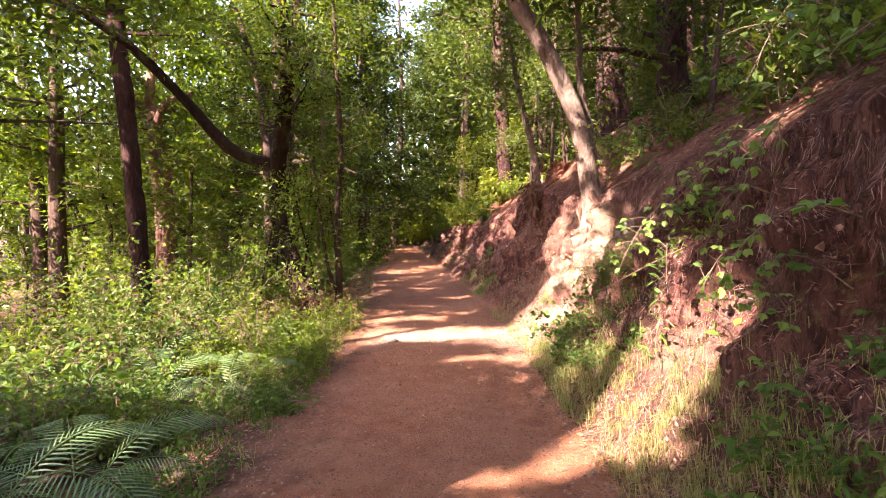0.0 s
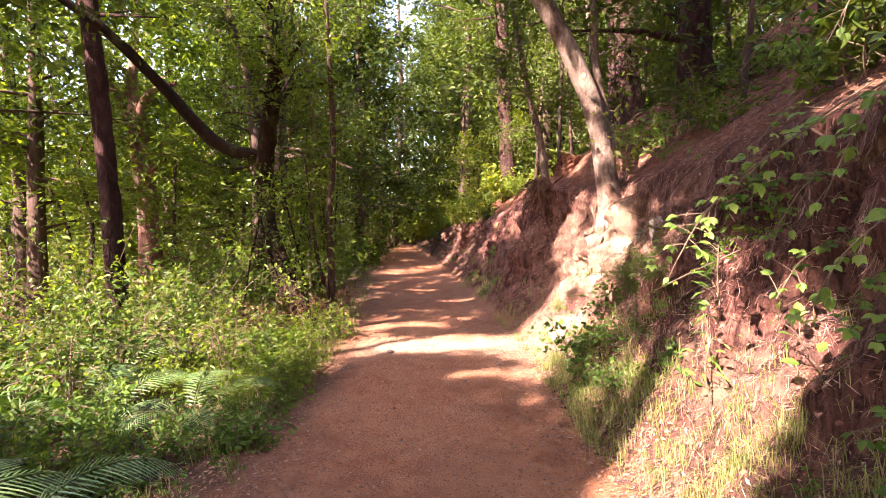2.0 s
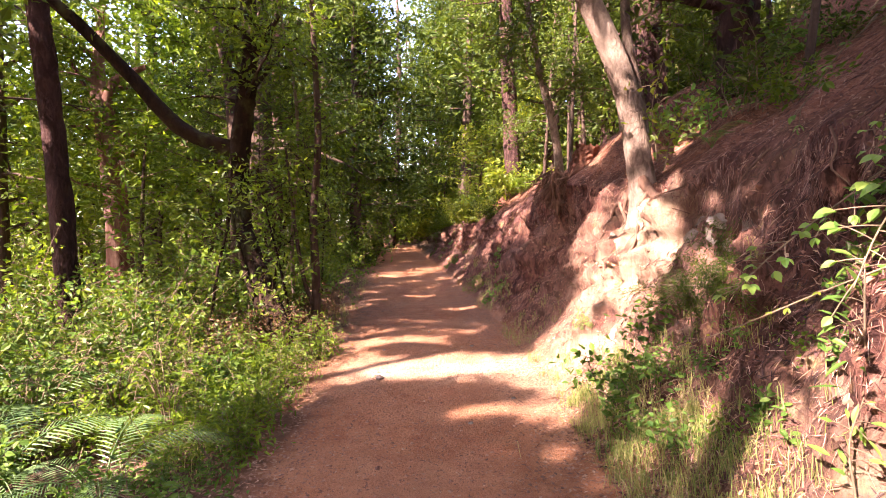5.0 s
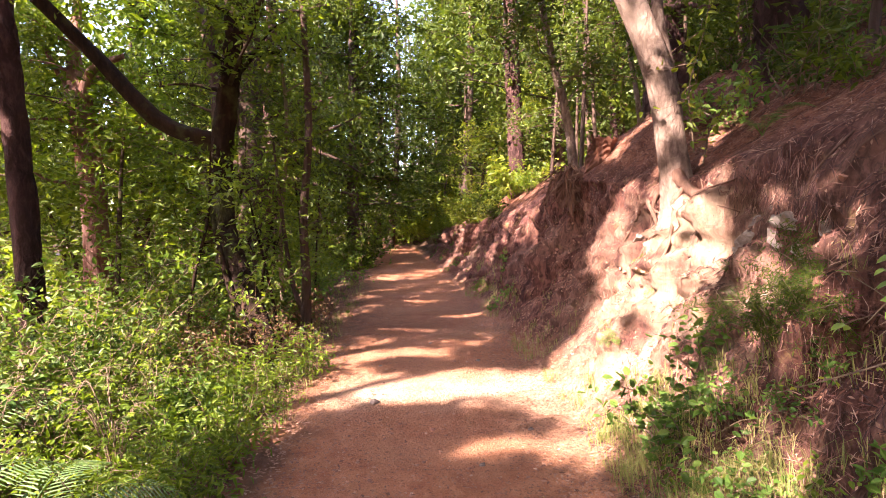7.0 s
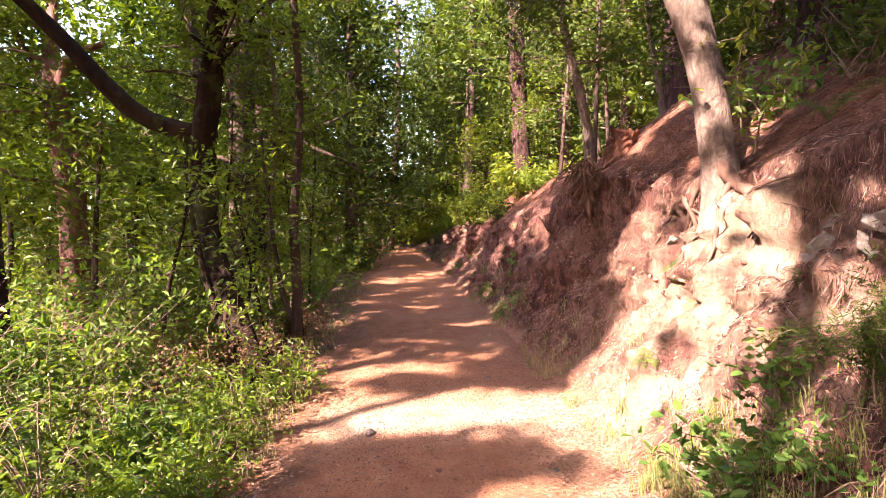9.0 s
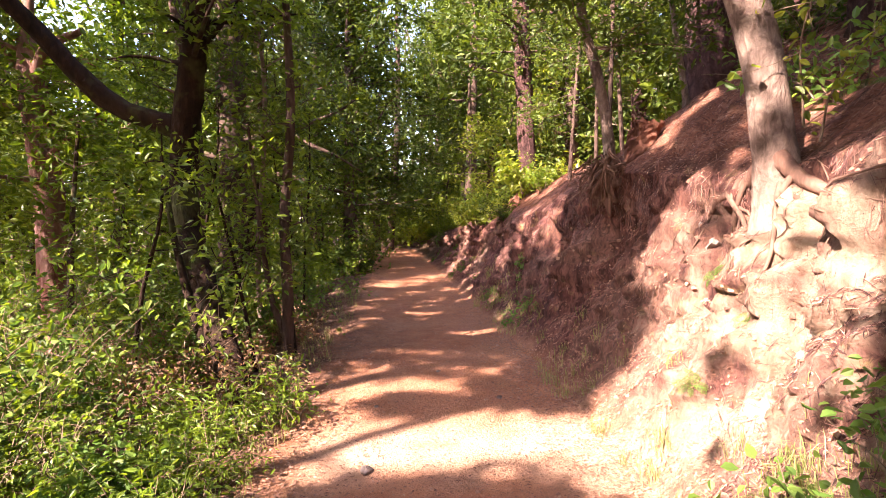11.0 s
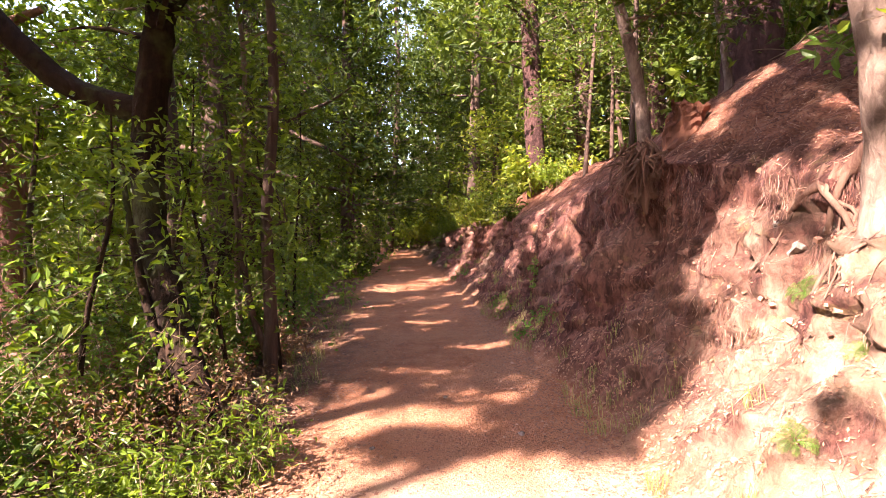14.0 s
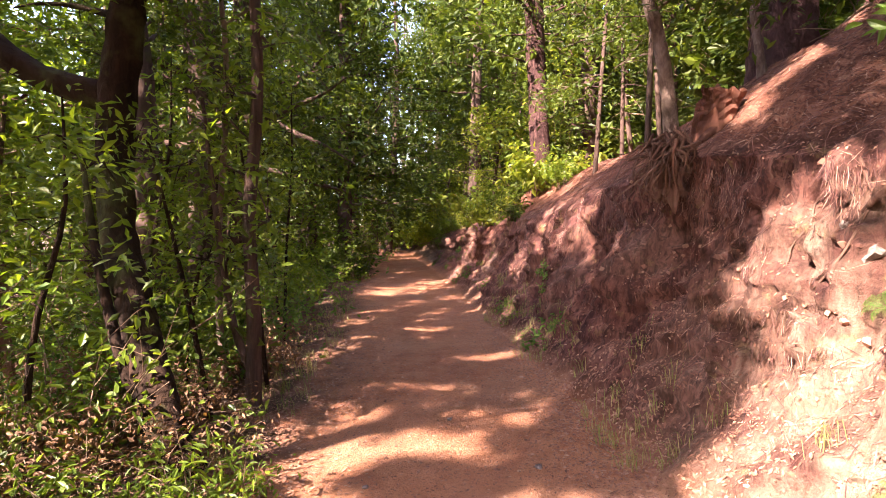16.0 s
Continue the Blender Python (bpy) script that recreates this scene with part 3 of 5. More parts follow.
for sx, sy, lx, h in ((-2.15, 9.2, -0.35, 2.2), (-1.95, 10.0, -0.2, 2.6), (-2.7, 9.9, 0.35, 3.0), (-2.9, 8.2, 0.25, 2.3), (-3.1, 11.8, 0.2, 4.2), (-2.4, 12.1, 0.1, 3.4), (-2.7, 12.9, -0.3, 4.4), (-3.3, 10.2, 0.3, 3.2)):
    tree("sapling", "thin dark undergrowth sapling", [(sx, sy, gz(sx, sy), 0.024), (sx + lx * 0.4, sy, 0.35 * h, 0.02), (sx + lx, sy + 0.1, 0.7 * h, 0.015), (sx + lx * 1.3, sy, h, 0.006)], BARK_MOSS,
         branches=6, b_from=0.35, b_len=0.6, per=5, n=14, seg=6, leaf=LEAF_SUNNY, group="undergrowth saplings")

def creeping_root(start, *along):
    """A root from a place on a trunk over the bank's face, by rows of (y, z, radius)."""
    rows = [start]
    for y, z, r in along:
        hit = TREE.ray_cast(Vector((-0.6, y, z)), Vector((1, 0, 0)))[0]
        rows.append((hit.x + r * 0.2, y, z, r))
    return rows


tree("leaning_tree", "pale-barked tree leaning from the bank's lip with bared roots", [(1.98, 6.98, 1.72, 0.14), (1.91, 6.95, 2.1, 0.122), (1.79, 6.95, 2.75, 0.117), (1.53, 6.95, 3.4, 0.113), (1.21, 6.95, 4.0, 0.11), (0.88, 6.95, 4.5, 0.105), (0.2, 7.0, 6.0, 0.09), (-0.4, 7.1, 8.5, 0.03)],
     BARK_PALE, limbs=[[(2.02, 7.05, 1.95, 0.06), (1.99, 7.1, 2.6, 0.05), (1.82, 7.1, 3.4, 0.048), (1.78, 7.1, 4.3, 0.04), (1.64, 7.1, 6.0, 0.02)],
                       creeping_root((1.92, 6.88, 1.93, 0.06), (6.74, 1.78, 0.045), (6.58, 1.68, 0.035), (6.42, 1.6, 0.025), (6.22, 1.56, 0.012)),
                       creeping_root((1.88, 6.96, 1.9, 0.055), (6.98, 1.7, 0.035), (7.04, 1.52, 0.024), (7.0, 1.36, 0.012)),
                       creeping_root((1.95, 7.08, 1.93, 0.05), (7.22, 1.78, 0.04), (7.42, 1.7, 0.028), (7.6, 1.58, 0.012))],
     branches=18, b_from=0.72, b_len=2.8, leaf=LEAF_DEEP_SHADED, leaf_len=0.16, spread=0.25, per=26, seg=18, n=40, rough=0.07, flare=0.35)
tree("sapling", "slim mossy tree on the bank's crumbling edge", [(1.70, 9.42, 2.0, 0.075), (1.63, 9.38, 2.6, 0.058), (1.52, 9.35, 3.1, 0.055), (1.38, 9.35, 3.6, 0.05), (1.15, 9.4, 4.8, 0.035), (0.9, 9.5, 6.5, 0.012)], BARK_PALE,
     branches=10, b_from=0.45, b_len=1.1, leaf=LEAF_DEEP_SHADED, per=13, seg=10, sink=0.06)
tree("pine", "straight dark-barked pine above the bank", [(2.0, 16.7, 2.2, 0.26), (1.95, 16.7, 3.2, 0.215), (1.8, 16.7, 6.0, 0.20), (1.65, 16.7, 9.0, 0.15), (1.5, 16.7, 13.0, 0.05)], BARK_PINE, branches=20, b_from=0.5, b_len=2.0, leaf=LEAF_DEEP_SHADED, per=18, rough=0.16)
tree("tree", "thick dark red-brown tree on the slope", [(3.4, 10.7, 3.3, 0.34), (3.38, 10.7, 4.4, 0.27), (3.3, 10.7, 6.5, 0.25), (3.2, 10.7, 11, 0.08)], BARK_PINE, branches=16, b_from=0.35, b_len=2.0, per=18, rough=0.2, flare=0.22)
tree("tree", "thick fissured dark tree on the needle-covered slope", [(3.45, 7.95, 3.25, 0.27), (3.42, 7.95, 3.9, 0.21), (3.36, 7.95, 5.5, 0.19), (3.2, 7.95, 10, 0.06)], BARK_PINE, branches=14, b_from=0.35, b_len=1.8, per=18, rough=0.2, flare=0.22)
tree("sapling", "pale slender sapling on the slope", [(2.75, 9.95, 2.95, 0.045), (2.68, 9.95, 3.4, 0.035), (2.55, 9.95, 4.2, 0.03), (2.4, 9.95, 6.0, 0.012)], BARK_PALE, branches=6, b_from=0.45, b_len=0.9, per=10, seg=8)
for sx, sy, lx, h in ((2.4, 11.8, 0.1, 4.5), (2.9, 12.6, -0.3, 5.0), (2.2, 13.4, 0.2, 4.0), (3.8, 9.2, -0.2, 4.0), (4.4, 7.0, 0.2, 4.0), (3.0, 14.5, 0.0, 5.0), (4.2, 12.0, 0.2, 5.0), (4.6, 9.3, -0.4, 4.5), (3.3, 6.6, 0.2, 2.4)):
    z = gz(sx, sy)
    tree("sapling", "thin brown sapling on the wooded slope", [(sx, sy, z, 0.04), (sx + lx * 0.4, sy, z + 0.35 * h, 0.034), (sx + lx, sy + 0.1, z + 0.7 * h, 0.025), (sx + lx * 1.3, sy, z + h, 0.008)], BARK_GREY,
         branches=12, b_from=0.25, b_len=1.2, per=10, n=14, seg=6, leaf=LEAF_DEEP_SHADED, group="slope saplings")

# ---- tall trees that close the forest round the trail ----
rng = np.random.default_rng(12)
# These trunks stand out of view; their crowns are added to shade the trail.
for x, y, h, rt, rc in ((-5.5, -4.3, 11, 0.2, 3.4), (-9.5, -4.3, 12, 0.22, 3.6), (-9.0, 3.6, 11, 0.2, 3.2), (-4.0, -8.5, 12, 0.2, 3.6), (-9.0, -7.5, 12, 0.2, 3.6), (-13.5, 1.0, 12, 0.2, 3.6),
                        (2.6, -6.0, 11, 0.2, 3.2), (4.2, -1.5, 11, 0.22, 3.2), (-13.5, 6.5, 12, 0.2, 3.6), (-1.8, -3.2, 14, 0.18, 3.4), (-2.6, 0.9, 14, 0.16, 3.6), (-3.5, 1.0, 14, 0.16, 3.4), (5.8, 3.0, 11, 0.25, 3.2), (-8.4, 1.0, 12, 0.18, 3.4), (3.3, -0.4, 11, 0.18, 3.2), (4.9, 4.7, 10, 0.2, 3.4), (-5.4, 5.0, 12, 0.16, 3.0), (-8.2, 7.6, 12, 0.18, 3.2), (6.8, 6.3, 11, 0.2, 3.2)):
    crown_tree("tall broad-crowned tree added out of view to shade the trail", x, y, h, rt, rc, 14000 if y > 3 else 9500, BARK_GREY, LEAF_DEEP_SHADED, 0.17 if y > 3 else 0.30, 4.5 if y > 3 or y < -2.5 else 6.8)
for x, y, h, rt, rc in ((-9.5, 13.0, 12, 0.2, 3.4), (-12.5, 16.5, 13, 0.22, 3.6), (-7.0, 18.0, 13, 0.2, 3.4), (-6.3, 21.5, 14, 0.22, 3.4), (-10.0, 24.0, 14, 0.22, 4.0), (-6.5, 29.0, 14, 0.22, 4.0),
                        (5.5, 14.5, 12, 0.22, 3.2), (4.0, 21.0, 13, 0.22, 3.2), (2.2, 27.5, 13, 0.2, 3.4), (7.5, 19.0, 13, 0.22, 3.6), (0.8, 36.0, 14, 0.22, 3.6), (-12, 33, 14, 0.25, 4.0), (-1.0, 44.0, 15, 0.25, 4.0), (7.0, 9.0, 11, 0.2, 3.0), (-15.5, 11.0, 12, 0.2, 3.4), (-3.3, 21.5, 13, 0.2, 2.8), (1.0, 30.0, 14, 0.2, 3.4), (-4.2, 36.0, 14, 0.2, 3.6), (4.8, 32.0, 14, 0.2, 3.8), (11.0, 13.5, 12, 0.2, 3.6), (0.9, 23.5, 16, 0.2, 3.6), (-4.3, 30.0, 16, 0.2, 3.6), (-5.4, 26.0, 15, 0.2, 3.4), (1.6, 34.0, 16, 0.2, 3.6), (-2.0, 47.0, 18, 0.2, 4.5), (3.2, 17.8, 14, 0.2, 3.0), (-9.4, 18.8, 14, 0.2, 3.4)):
    # Sunlit green for crowns left of x -6, shade-dark green for the rest.
    crown_tree("tall forest tree with a leafy crown", x, y, h, rt, rc, 11500, BARK_GREY, LEAF_SUNNY if x < -6 else LEAF_DEEP_SHADED, 0.23, 2.6 if abs(x) > 2 else 4.5)

for x, y, h, rt in ((-4.6, 16.2, 13, 0.2), (-3.6, 23.5, 16, 0.2), (3.4, 19.5, 14, 0.2), (4.3, 15.6, 12, 0.17), (5.2, 11.6, 12, 0.2)):
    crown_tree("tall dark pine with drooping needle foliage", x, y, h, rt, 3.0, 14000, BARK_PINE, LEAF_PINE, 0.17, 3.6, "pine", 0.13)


def far_woods():
    """Woods all round, too far to tell one tree from the next."""
    C, trunks = [], []
    for i in range(420):
        a = rng.uniform(-math.pi, math.pi)
        d = rng.uniform(34, 62) if abs(a) > 0.6 or i % 2 else rng.uniform(46, 62)
        x, y = math.sin(a) * d - 2, math.cos(a) * d
        z, h = gz(x, y), rng.uniform(13, 22)
        trunks.append(tube([(x, y, z - 0.5, 0.25), (x + rng.normal() * 0.3, y, z + h * 0.5, 0.18), (x + rng.normal() * 0.5, y, z + h, 0.04)], 6, 6))
        n = 54
        q = rng.normal(size=(n, 3)) * (1.7, 1.7, 0.24 * h) + (x, y, z + h * 0.52)
        C.append(q[q[:, 2] > z + 0.3])
    P = clumps(np.concatenate(C), 5, 0.55)
    stuff("far_trunks", join(trunks), BARK_GREY, "grey trunks of the distant woods", "woods", True)
    stuff("far_woods", leaves(P, 0.66, 0.6), LEAF_DEEP_SHADED, "green crowns of the distant woods", "woods")


far_woods()


# ---- understory trees, shrubs and herbs ----
rng = np.random.default_rng(13)
def understory(name, label, h, mat, nb=24, blen=1.3, leaf_len=0.16, per=3):
    t = thing(name, label, "tree", (0, 0, 0), "understory trees")
    rows = [(0, 0, -0.2, 0.05), (rng.normal() * 0.15, rng.normal() * 0.15, h * 0.4, 0.04), (rng.normal() * 0.3, rng.normal() * 0.3, h * 0.75, 0.025), (rng.normal() * 0.3, rng.normal() * 0.3, h, 0.008)]
    part("trunk", tube(rows, 14, 7, 0.1), BARK_GREY, t, smooth=True)
    path = smooth_path(rows, 40)
    bs, C = [], []
    for i in range(nb):
        f = 0.08 + 0.9 * (i + rng.random()) / nb
        k = min(39, int(f * 39))
        a = i * 2.4 + rng.random()
        L = blen * rng.uniform(0.5, 1.2) * (1.2 - 0.75 * f)
        br = branch_out(path[k, :3], (math.cos(a), math.sin(a), rng.uniform(0, 0.7)), L, 0.014, 6, 0.04)
        bs.append(tube(br, 5, 3))
        pb = smooth_path(br, 12)[:, :3]
        C += list(pb[3:])
        for _ in range(4):
            tw = branch_out(pb[rng.integers(3, 12)], rng.normal(size=3) * (1, 1, 0.6), L * 0.4, 0.006, 4)
            bs.append(tube(tw, 3, 3))
            C += [np.array(q[:3]) for q in tw[1:]]
    tagged(part("branchwork", join(bs), TWIG, t, smooth=True), kind="stuff")
    part("crown", leaves(clumps(np.array(C), per, 0.11), leaf_len), mat, t)
    return t


def scatter(kinds, places, smin=0.8, smax=1.25):
    """The kinds, moved to the first places, and copies of them at the rest."""
    for i, (x, y) in enumerate(places):
        m = pose(x, y, gz(x, y), rng.normal() * 3, rng.normal() * 3, rng.random() * 360) @ Matrix.Scale(float(rng.uniform(smin, smax)), 4)
        if i < len(kinds):
            kinds[i].matrix_basis = m
        else:
            copy_thing(kinds[i % len(kinds)], m)


def spots(n, x0, x1, y0, y1, gap, ok):
    out, tries = [], 0
    while len(out) < n and tries < 6000:
        tries += 1
        x, y = rng.uniform(x0, x1), rng.uniform(y0, y1)
        if ok(x, y) and all((x - a) ** 2 + (y - b) ** 2 > gap * gap for a, b in out):
            out.append((x, y))
    return out


small_trees = [understory("small_tree", "leafy green understory tree with low branches", h, m) for h, m in ((4.2, LEAF_SUNNY), (5.2, LEAF_DEEP_SHADED), (3.4, LEAF_SUNNY), (4.6, LEAF_SUNNY))]
scatter(small_trees, spots(46, -17, -2.6, 10.5, 34, 1.35, lambda x, y: x < edge_at(y) - 1.2 and x > -0.95 * y - 1 and (x + 4) ** 2 + (y - 13.3) ** 2 > 1 and not (-4.6 < x < -2.4 and y < 13.2)))
scatter([understory("small_tree", "sunny yellow-green shrubby tree above the bank", h, m, 22, 1.2, 0.16, 3) for h, m in ((3.0, LEAF_SUNNY), (2.4, LEAF_YELLOW), (3.8, LEAF_DEEP_SHADED))],
        spots(22, -3, 5, 17.5, 40, 1.3, lambda x, y: toe_at(y) + 1.0 < x < toe_at(y) + 4.5))
scatter([understory("small_tree", "dark green small tree on the slope", h, LEAF_DEEP_SHADED, 24, 1.2) for h in (3.2, 4.4)],
        spots(42, 2.6, 15, 11.0, 32, 1.2, lambda x, y: x > toe_at(y) + 2.6))
scatter([understory("small_tree", "leafy tree closing the bend of the trail", h, m, 26, 1.4) for h, m in ((4.0, LEAF_DEEP_SHADED), (5.0, LEAF_DEEP_SHADED), (3.2, LEAF_SUNNY))],
        spots(26, -9, 3, 33, 46, 1.2, lambda x, y: x > toe_at(y) + 0.7 or x < edge_at(y) - 0.7 or y > 45))


def shrub(name, label, h, mat, stems=16, leaf_len=0.085, wide=0.5, per=5, spread=0.05, spread_out=0.55, category="shrub", group="verge shrubs", droop=0.25, near=True):
    t = thing(name, label, category, (0, 0, 0), group)
    bs, C = [], []
    for i in range(stems):
        a = rng.random() * 6.283
        br = branch_out((rng.normal() * 0.12, rng.normal() * 0.12, -0.04), (math.cos(a) * spread_out, math.sin(a) * spread_out, 1), h * rng.uniform(0.6, 1.25), 0.008, 6, 0.09, 0.16)
        bs.append(tube(br, 6 if near else 4, 3))
        pb = smooth_path(br, 16)[:, :3]
        C += list(pb[4:])
        for _ in range(3):
            tw = branch_out(pb[rng.integers(4, 15)], rng.normal(size=3) + (0, 0, 0.3), h * 0.3, 0.004, 4, 0.05)
            if near:
                bs.append(tube(tw, 3, 3))
            C += [np.array(q[:3]) for q in tw[1:]]
    tagged(part("stemwork", join(bs), TWIG, t, smooth=True), kind="stuff")
    part("foliage", leaves(clumps(np.array(C), per, spread), leaf_len, wide, droop, fine=near), mat, t)
    return t


def ovate(P, d, up, L, W):
    """Broad pointed leaves, folded along the midrib: starts P, directions d, faces up, lengths L and widths W."""
    d = unit(d)
    side = unit(np.cross(d, up))
    up = np.cross(side, d)
    L, W = np.asarray(L, float)[:, None], np.asarray(W, float)[:, None]
    rows = [P]
    for u, w in ((0.12, 0.55), (0.35, 1.0), (0.62, 0.86), (0.84, 0.42)):
        c = P + d * L * u + up * L * 0.16 * (u - u * u * 1.5)
        rows += [c + side * W * 0.5 * w + up * W * 0.12 * w, c, c - side * W * 0.5 * w + up * W * 0.12 * w]
    rows.append(P + d * L - up * L * 0.10)
    V = np.stack(rows, 1).reshape(-1, 3)
    quads = [(1 + 3 * k + a, 1 + 3 * k + a + 1, 4 + 3 * k + a + 1, 4 + 3 * k + a) for k in range(3) for a in (0, 1)]
    tris = [(0, 2, 1), (0, 3, 2), (10, 11, 13), (11, 12, 13)]
    o = (np.arange(len(P)) * 14)[:, None, None]
    return V, [(np.array(quads)[None] + o).reshape(-1, 4), (np.array(tris)[None] + o).reshape(-1, 3)]


def leafy_cane(rel, leaf_len, count, leaflets=3, up_lean=0.0, side_len=0.0):
    """Stems and leaves (start, way, face, length) of a cane through rows of (x, y, z, radius)."""
    stems, path = [tube(rel, 20, 5)], smooth_path(rel, 60)[:, :3]
    out = []
    for i in range(count):
        k = min(58, int(8 + 51 * (i + rng.random() * 0.8) / count))
        along = unit(path[min(59, k + 1)] - path[k - 1])
        across = unit(np.cross(along, (0, 0, 1)) * (1 if i % 2 else -1) + rng.normal(size=3) * 0.3)
        way = unit(across + along * 0.5 + (0, 0, up_lean + rng.normal() * 0.15))
        reach = leaf_len * rng.uniform(0.4, 0.9) + side_len * rng.random()
        tip = path[k] + way * reach
        stems.append(tube([(*path[k], 0.0022), (*(path[k] + way * reach * 0.5 + (0, 0, 0.004)), 0.0018), (*tip, 0.0012)], 4, 4))
        size = leaf_len * rng.uniform(0.7, 1.2) * (1 - 0.35 * k / 59)
        other = np.cross((0, 0, 1.0), way)
        for q in range(leaflets):
            turn = (0, 1.0, -1.0, 1.9, -1.9)[q]
            out.append((tip, way * math.cos(turn) + other * math.sin(turn) + np.array((0, 0, -0.28 + rng.normal() * 0.12)),
                        np.array((-0.3, -0.3, 1.0)) + rng.normal(size=3) * 0.35, size * (1 if q == 0 else 0.8)))
    return stems, out


def leafy_parts(t, stems, out, mat, wide):
    tagged(part("stemwork", join(stems), TWIG, t, smooth=True), kind="stuff")
    L = np.array([o[3] for o in out])
    part("foliage", ovate(*(np.array([o[n] for o in out]) for n in range(3)), L, L * wide), mat, t)
    return t


def cane(name, label, category, rows, mat, leaf_len, count, wide=0.62, leaflets=3, up_lean=0.0, group="trailing vines", side_len=0.0):
    """A leafy cane through rows of (x, y, z, radius); its leaves stand in twos and threes on short stalks."""
    base = np.array(rows[0][:3])
    t = thing(name, label, category, base, group)
    return leafy_parts(t, *leafy_cane([(a - base[0], b - base[1], c - base[2], r) for a, b, c, r in rows], leaf_len, count, leaflets, up_lean, side_len), mat, wide)


def bramble_bush(label, h, reach, mat, leaf_len, canes=11):
    """A bush of arching canes that carry level tiers of leaves."""
    t = thing("bramble", label, "bramble", (0, 0, 0), "verge brambles")
    stems, out = [], []
    for i in range(canes):
        a, top, far = i * 2.4 + rng.normal() * 0.4, h * rng.uniform(0.6, 1.1), reach * rng.uniform(0.5, 1.1)
        d = np.array((math.cos(a), math.sin(a), 0))
        rows = [(*(d * far * u + (0, 0, z * top)), 0.006 - 0.004 * u) for u, z in ((0, -0.05), (0.2, 0.62), (0.5, 1.0), (0.8, 0.98), (1.0, 0.8))]
        st, lv = leafy_cane(rows, leaf_len, 15, 3, 0.05, 0.06)
        stems += st
        out += lv
    return leafy_parts(t, stems, out, mat, 0.62)


FERNS = [(-1.98, 2.8), (-1.92, 4.6), (-2.3, 2.5), (-2.7, 4.7), (-3.3, 5.6)]
herbs = [shrub("shrub", "bright green leafy verge shrub", h, m, 15, l * 0.85, w, 4) for h, m, l, w in ((0.75, LEAF_HERB, 0.08, 0.6), (0.9, LEAF_SUNNY, 0.07, 0.5), (0.65, LEAF_HERB, 0.09, 0.65), (0.85, LEAF_HERB, 0.065, 0.45))]
scatter(herbs, spots(38, -7, -1.5, 1.2, 9.5, 0.62, lambda x, y: x < edge_at(y) - (0.5 if y < 6.8 else 1.6) and x > -0.95 * y - 1.5 and all((x - a) ** 2 + (y - d) ** 2 > 0.4 for a, d in FERNS[:3]) and (x < -2.2 or y > 3.5)), 0.6, 1.1)
scatter([bramble_bush("green bramble with level tiers of toothed leaves", h, r, m, l) for h, r, m, l in ((0.6, 0.55, LEAF_HERB, 0.085), (0.75, 0.6, LEAF_HERB, 0.075), (0.5, 0.5, LEAF_SUNNY, 0.08), (0.85, 0.6, LEAF_SUNNY, 0.07))],
        spots(34, -5.2, -1.85, 1.9, 6.6, 0.5, lambda x, y: x < edge_at(y) - (0.7 if y < 5.5 else 1.1) and x > -0.95 * y - 1.0 and all((x - a) ** 2 + (y - d) ** 2 > 0.45 for a, d in FERNS[:2])), 0.75, 1.1)
scatter([shrub("shrub", "low bright weedy shrub at the trail's edge", h, LEAF_SUNNY, 12, 0.065, 0.3, 3, 0.06) for h in (0.45, 0.66)],
        spots(13, -2.1, -1.35, 5.0, 7.6, 0.36, lambda x, y: x < edge_at(y) - 0.2), 0.75, 1.1)
scatter([shrub("shrub", "low shaded green plant at the trail's edge", h, LEAF_HERB, 8, 0.05, 0.45, 2) for h in (0.22, 0.36)],
        spots(20, -2.1, -1.3, 1.9, 4.9, 0.22, lambda x, y: x < edge_at(y) - 0.08), 0.7, 1.2)
scatter([shrub("shrub", "tall leafy shrub with light green leaves", h, m, 11, 0.075, 0.5, 3, 0.06) for h, m in ((1.6, LEAF_SUNNY), (1.9, LEAF_HERB), (1.4, LEAF_DEEP_SHADED))],
        spots(18, -6.0, -2.6, 5.2, 8.8, 0.55, lambda x, y: x < -2.6 - 0.25 * max(0, y - 6.5)) + [(-2.75, 8.3), (-3.3, 8.9), (-2.5, 9.6), (-3.1, 9.9), (-2.15, 10.3), (-3.6, 8.2), (-2.7, 10.9)], 0.75, 1.15)
scatter([shrub("shrub", "leafy bush with bright pointed leaves by the mossy tree", h, m, 9, 0.085, 0.36, 3, 0.06) for h, m in ((0.95, LEAF_SUNNY), (1.15, LEAF_HERB))],
        [(-3.1, 8.0), (-3.3, 7.2), (-3.8, 7.7), (-2.9, 8.9), (-3.9, 6.8)], 0.8, 1.1)
scatter([shrub("shrub", "dry brown undergrowth shrub", h, DRY, 18, 0.06, 0.4, 3, near=False) for h in (0.6, 0.8)],
        spots(22, -5, -1.7, 7.6, 14, 0.5, lambda x, y: x < edge_at(y) - 0.5), 0.7, 1.2)
scatter([shrub("shrub", "shady green shrub under the trees", h, m, 16, 0.09, 0.5, 3, near=False) for h, m in ((0.8, LEAF_DEEP_SHADED), (1.1, LEAF_SUNNY), (0.9, LEAF_HERB))],
        spots(46, -9, -1.7, 9.5, 32, 0.7, lambda x, y: x < edge_at(y) - 0.45 and x > -0.8 * y), 0.8, 1.5)
scatter([shrub("bramble", "olive-green bramble at the bank's foot", h, LEAF_HERB, 11, 0.07, 0.65, 1, category="bramble", group="bank brambles") for h in (0.42, 0.5)],
        [(1.45, 5.15), (1.3, 5.45), (1.58, 4.8), (1.6, 5.5), (1.32, 4.7)], 0.6, 1.0)
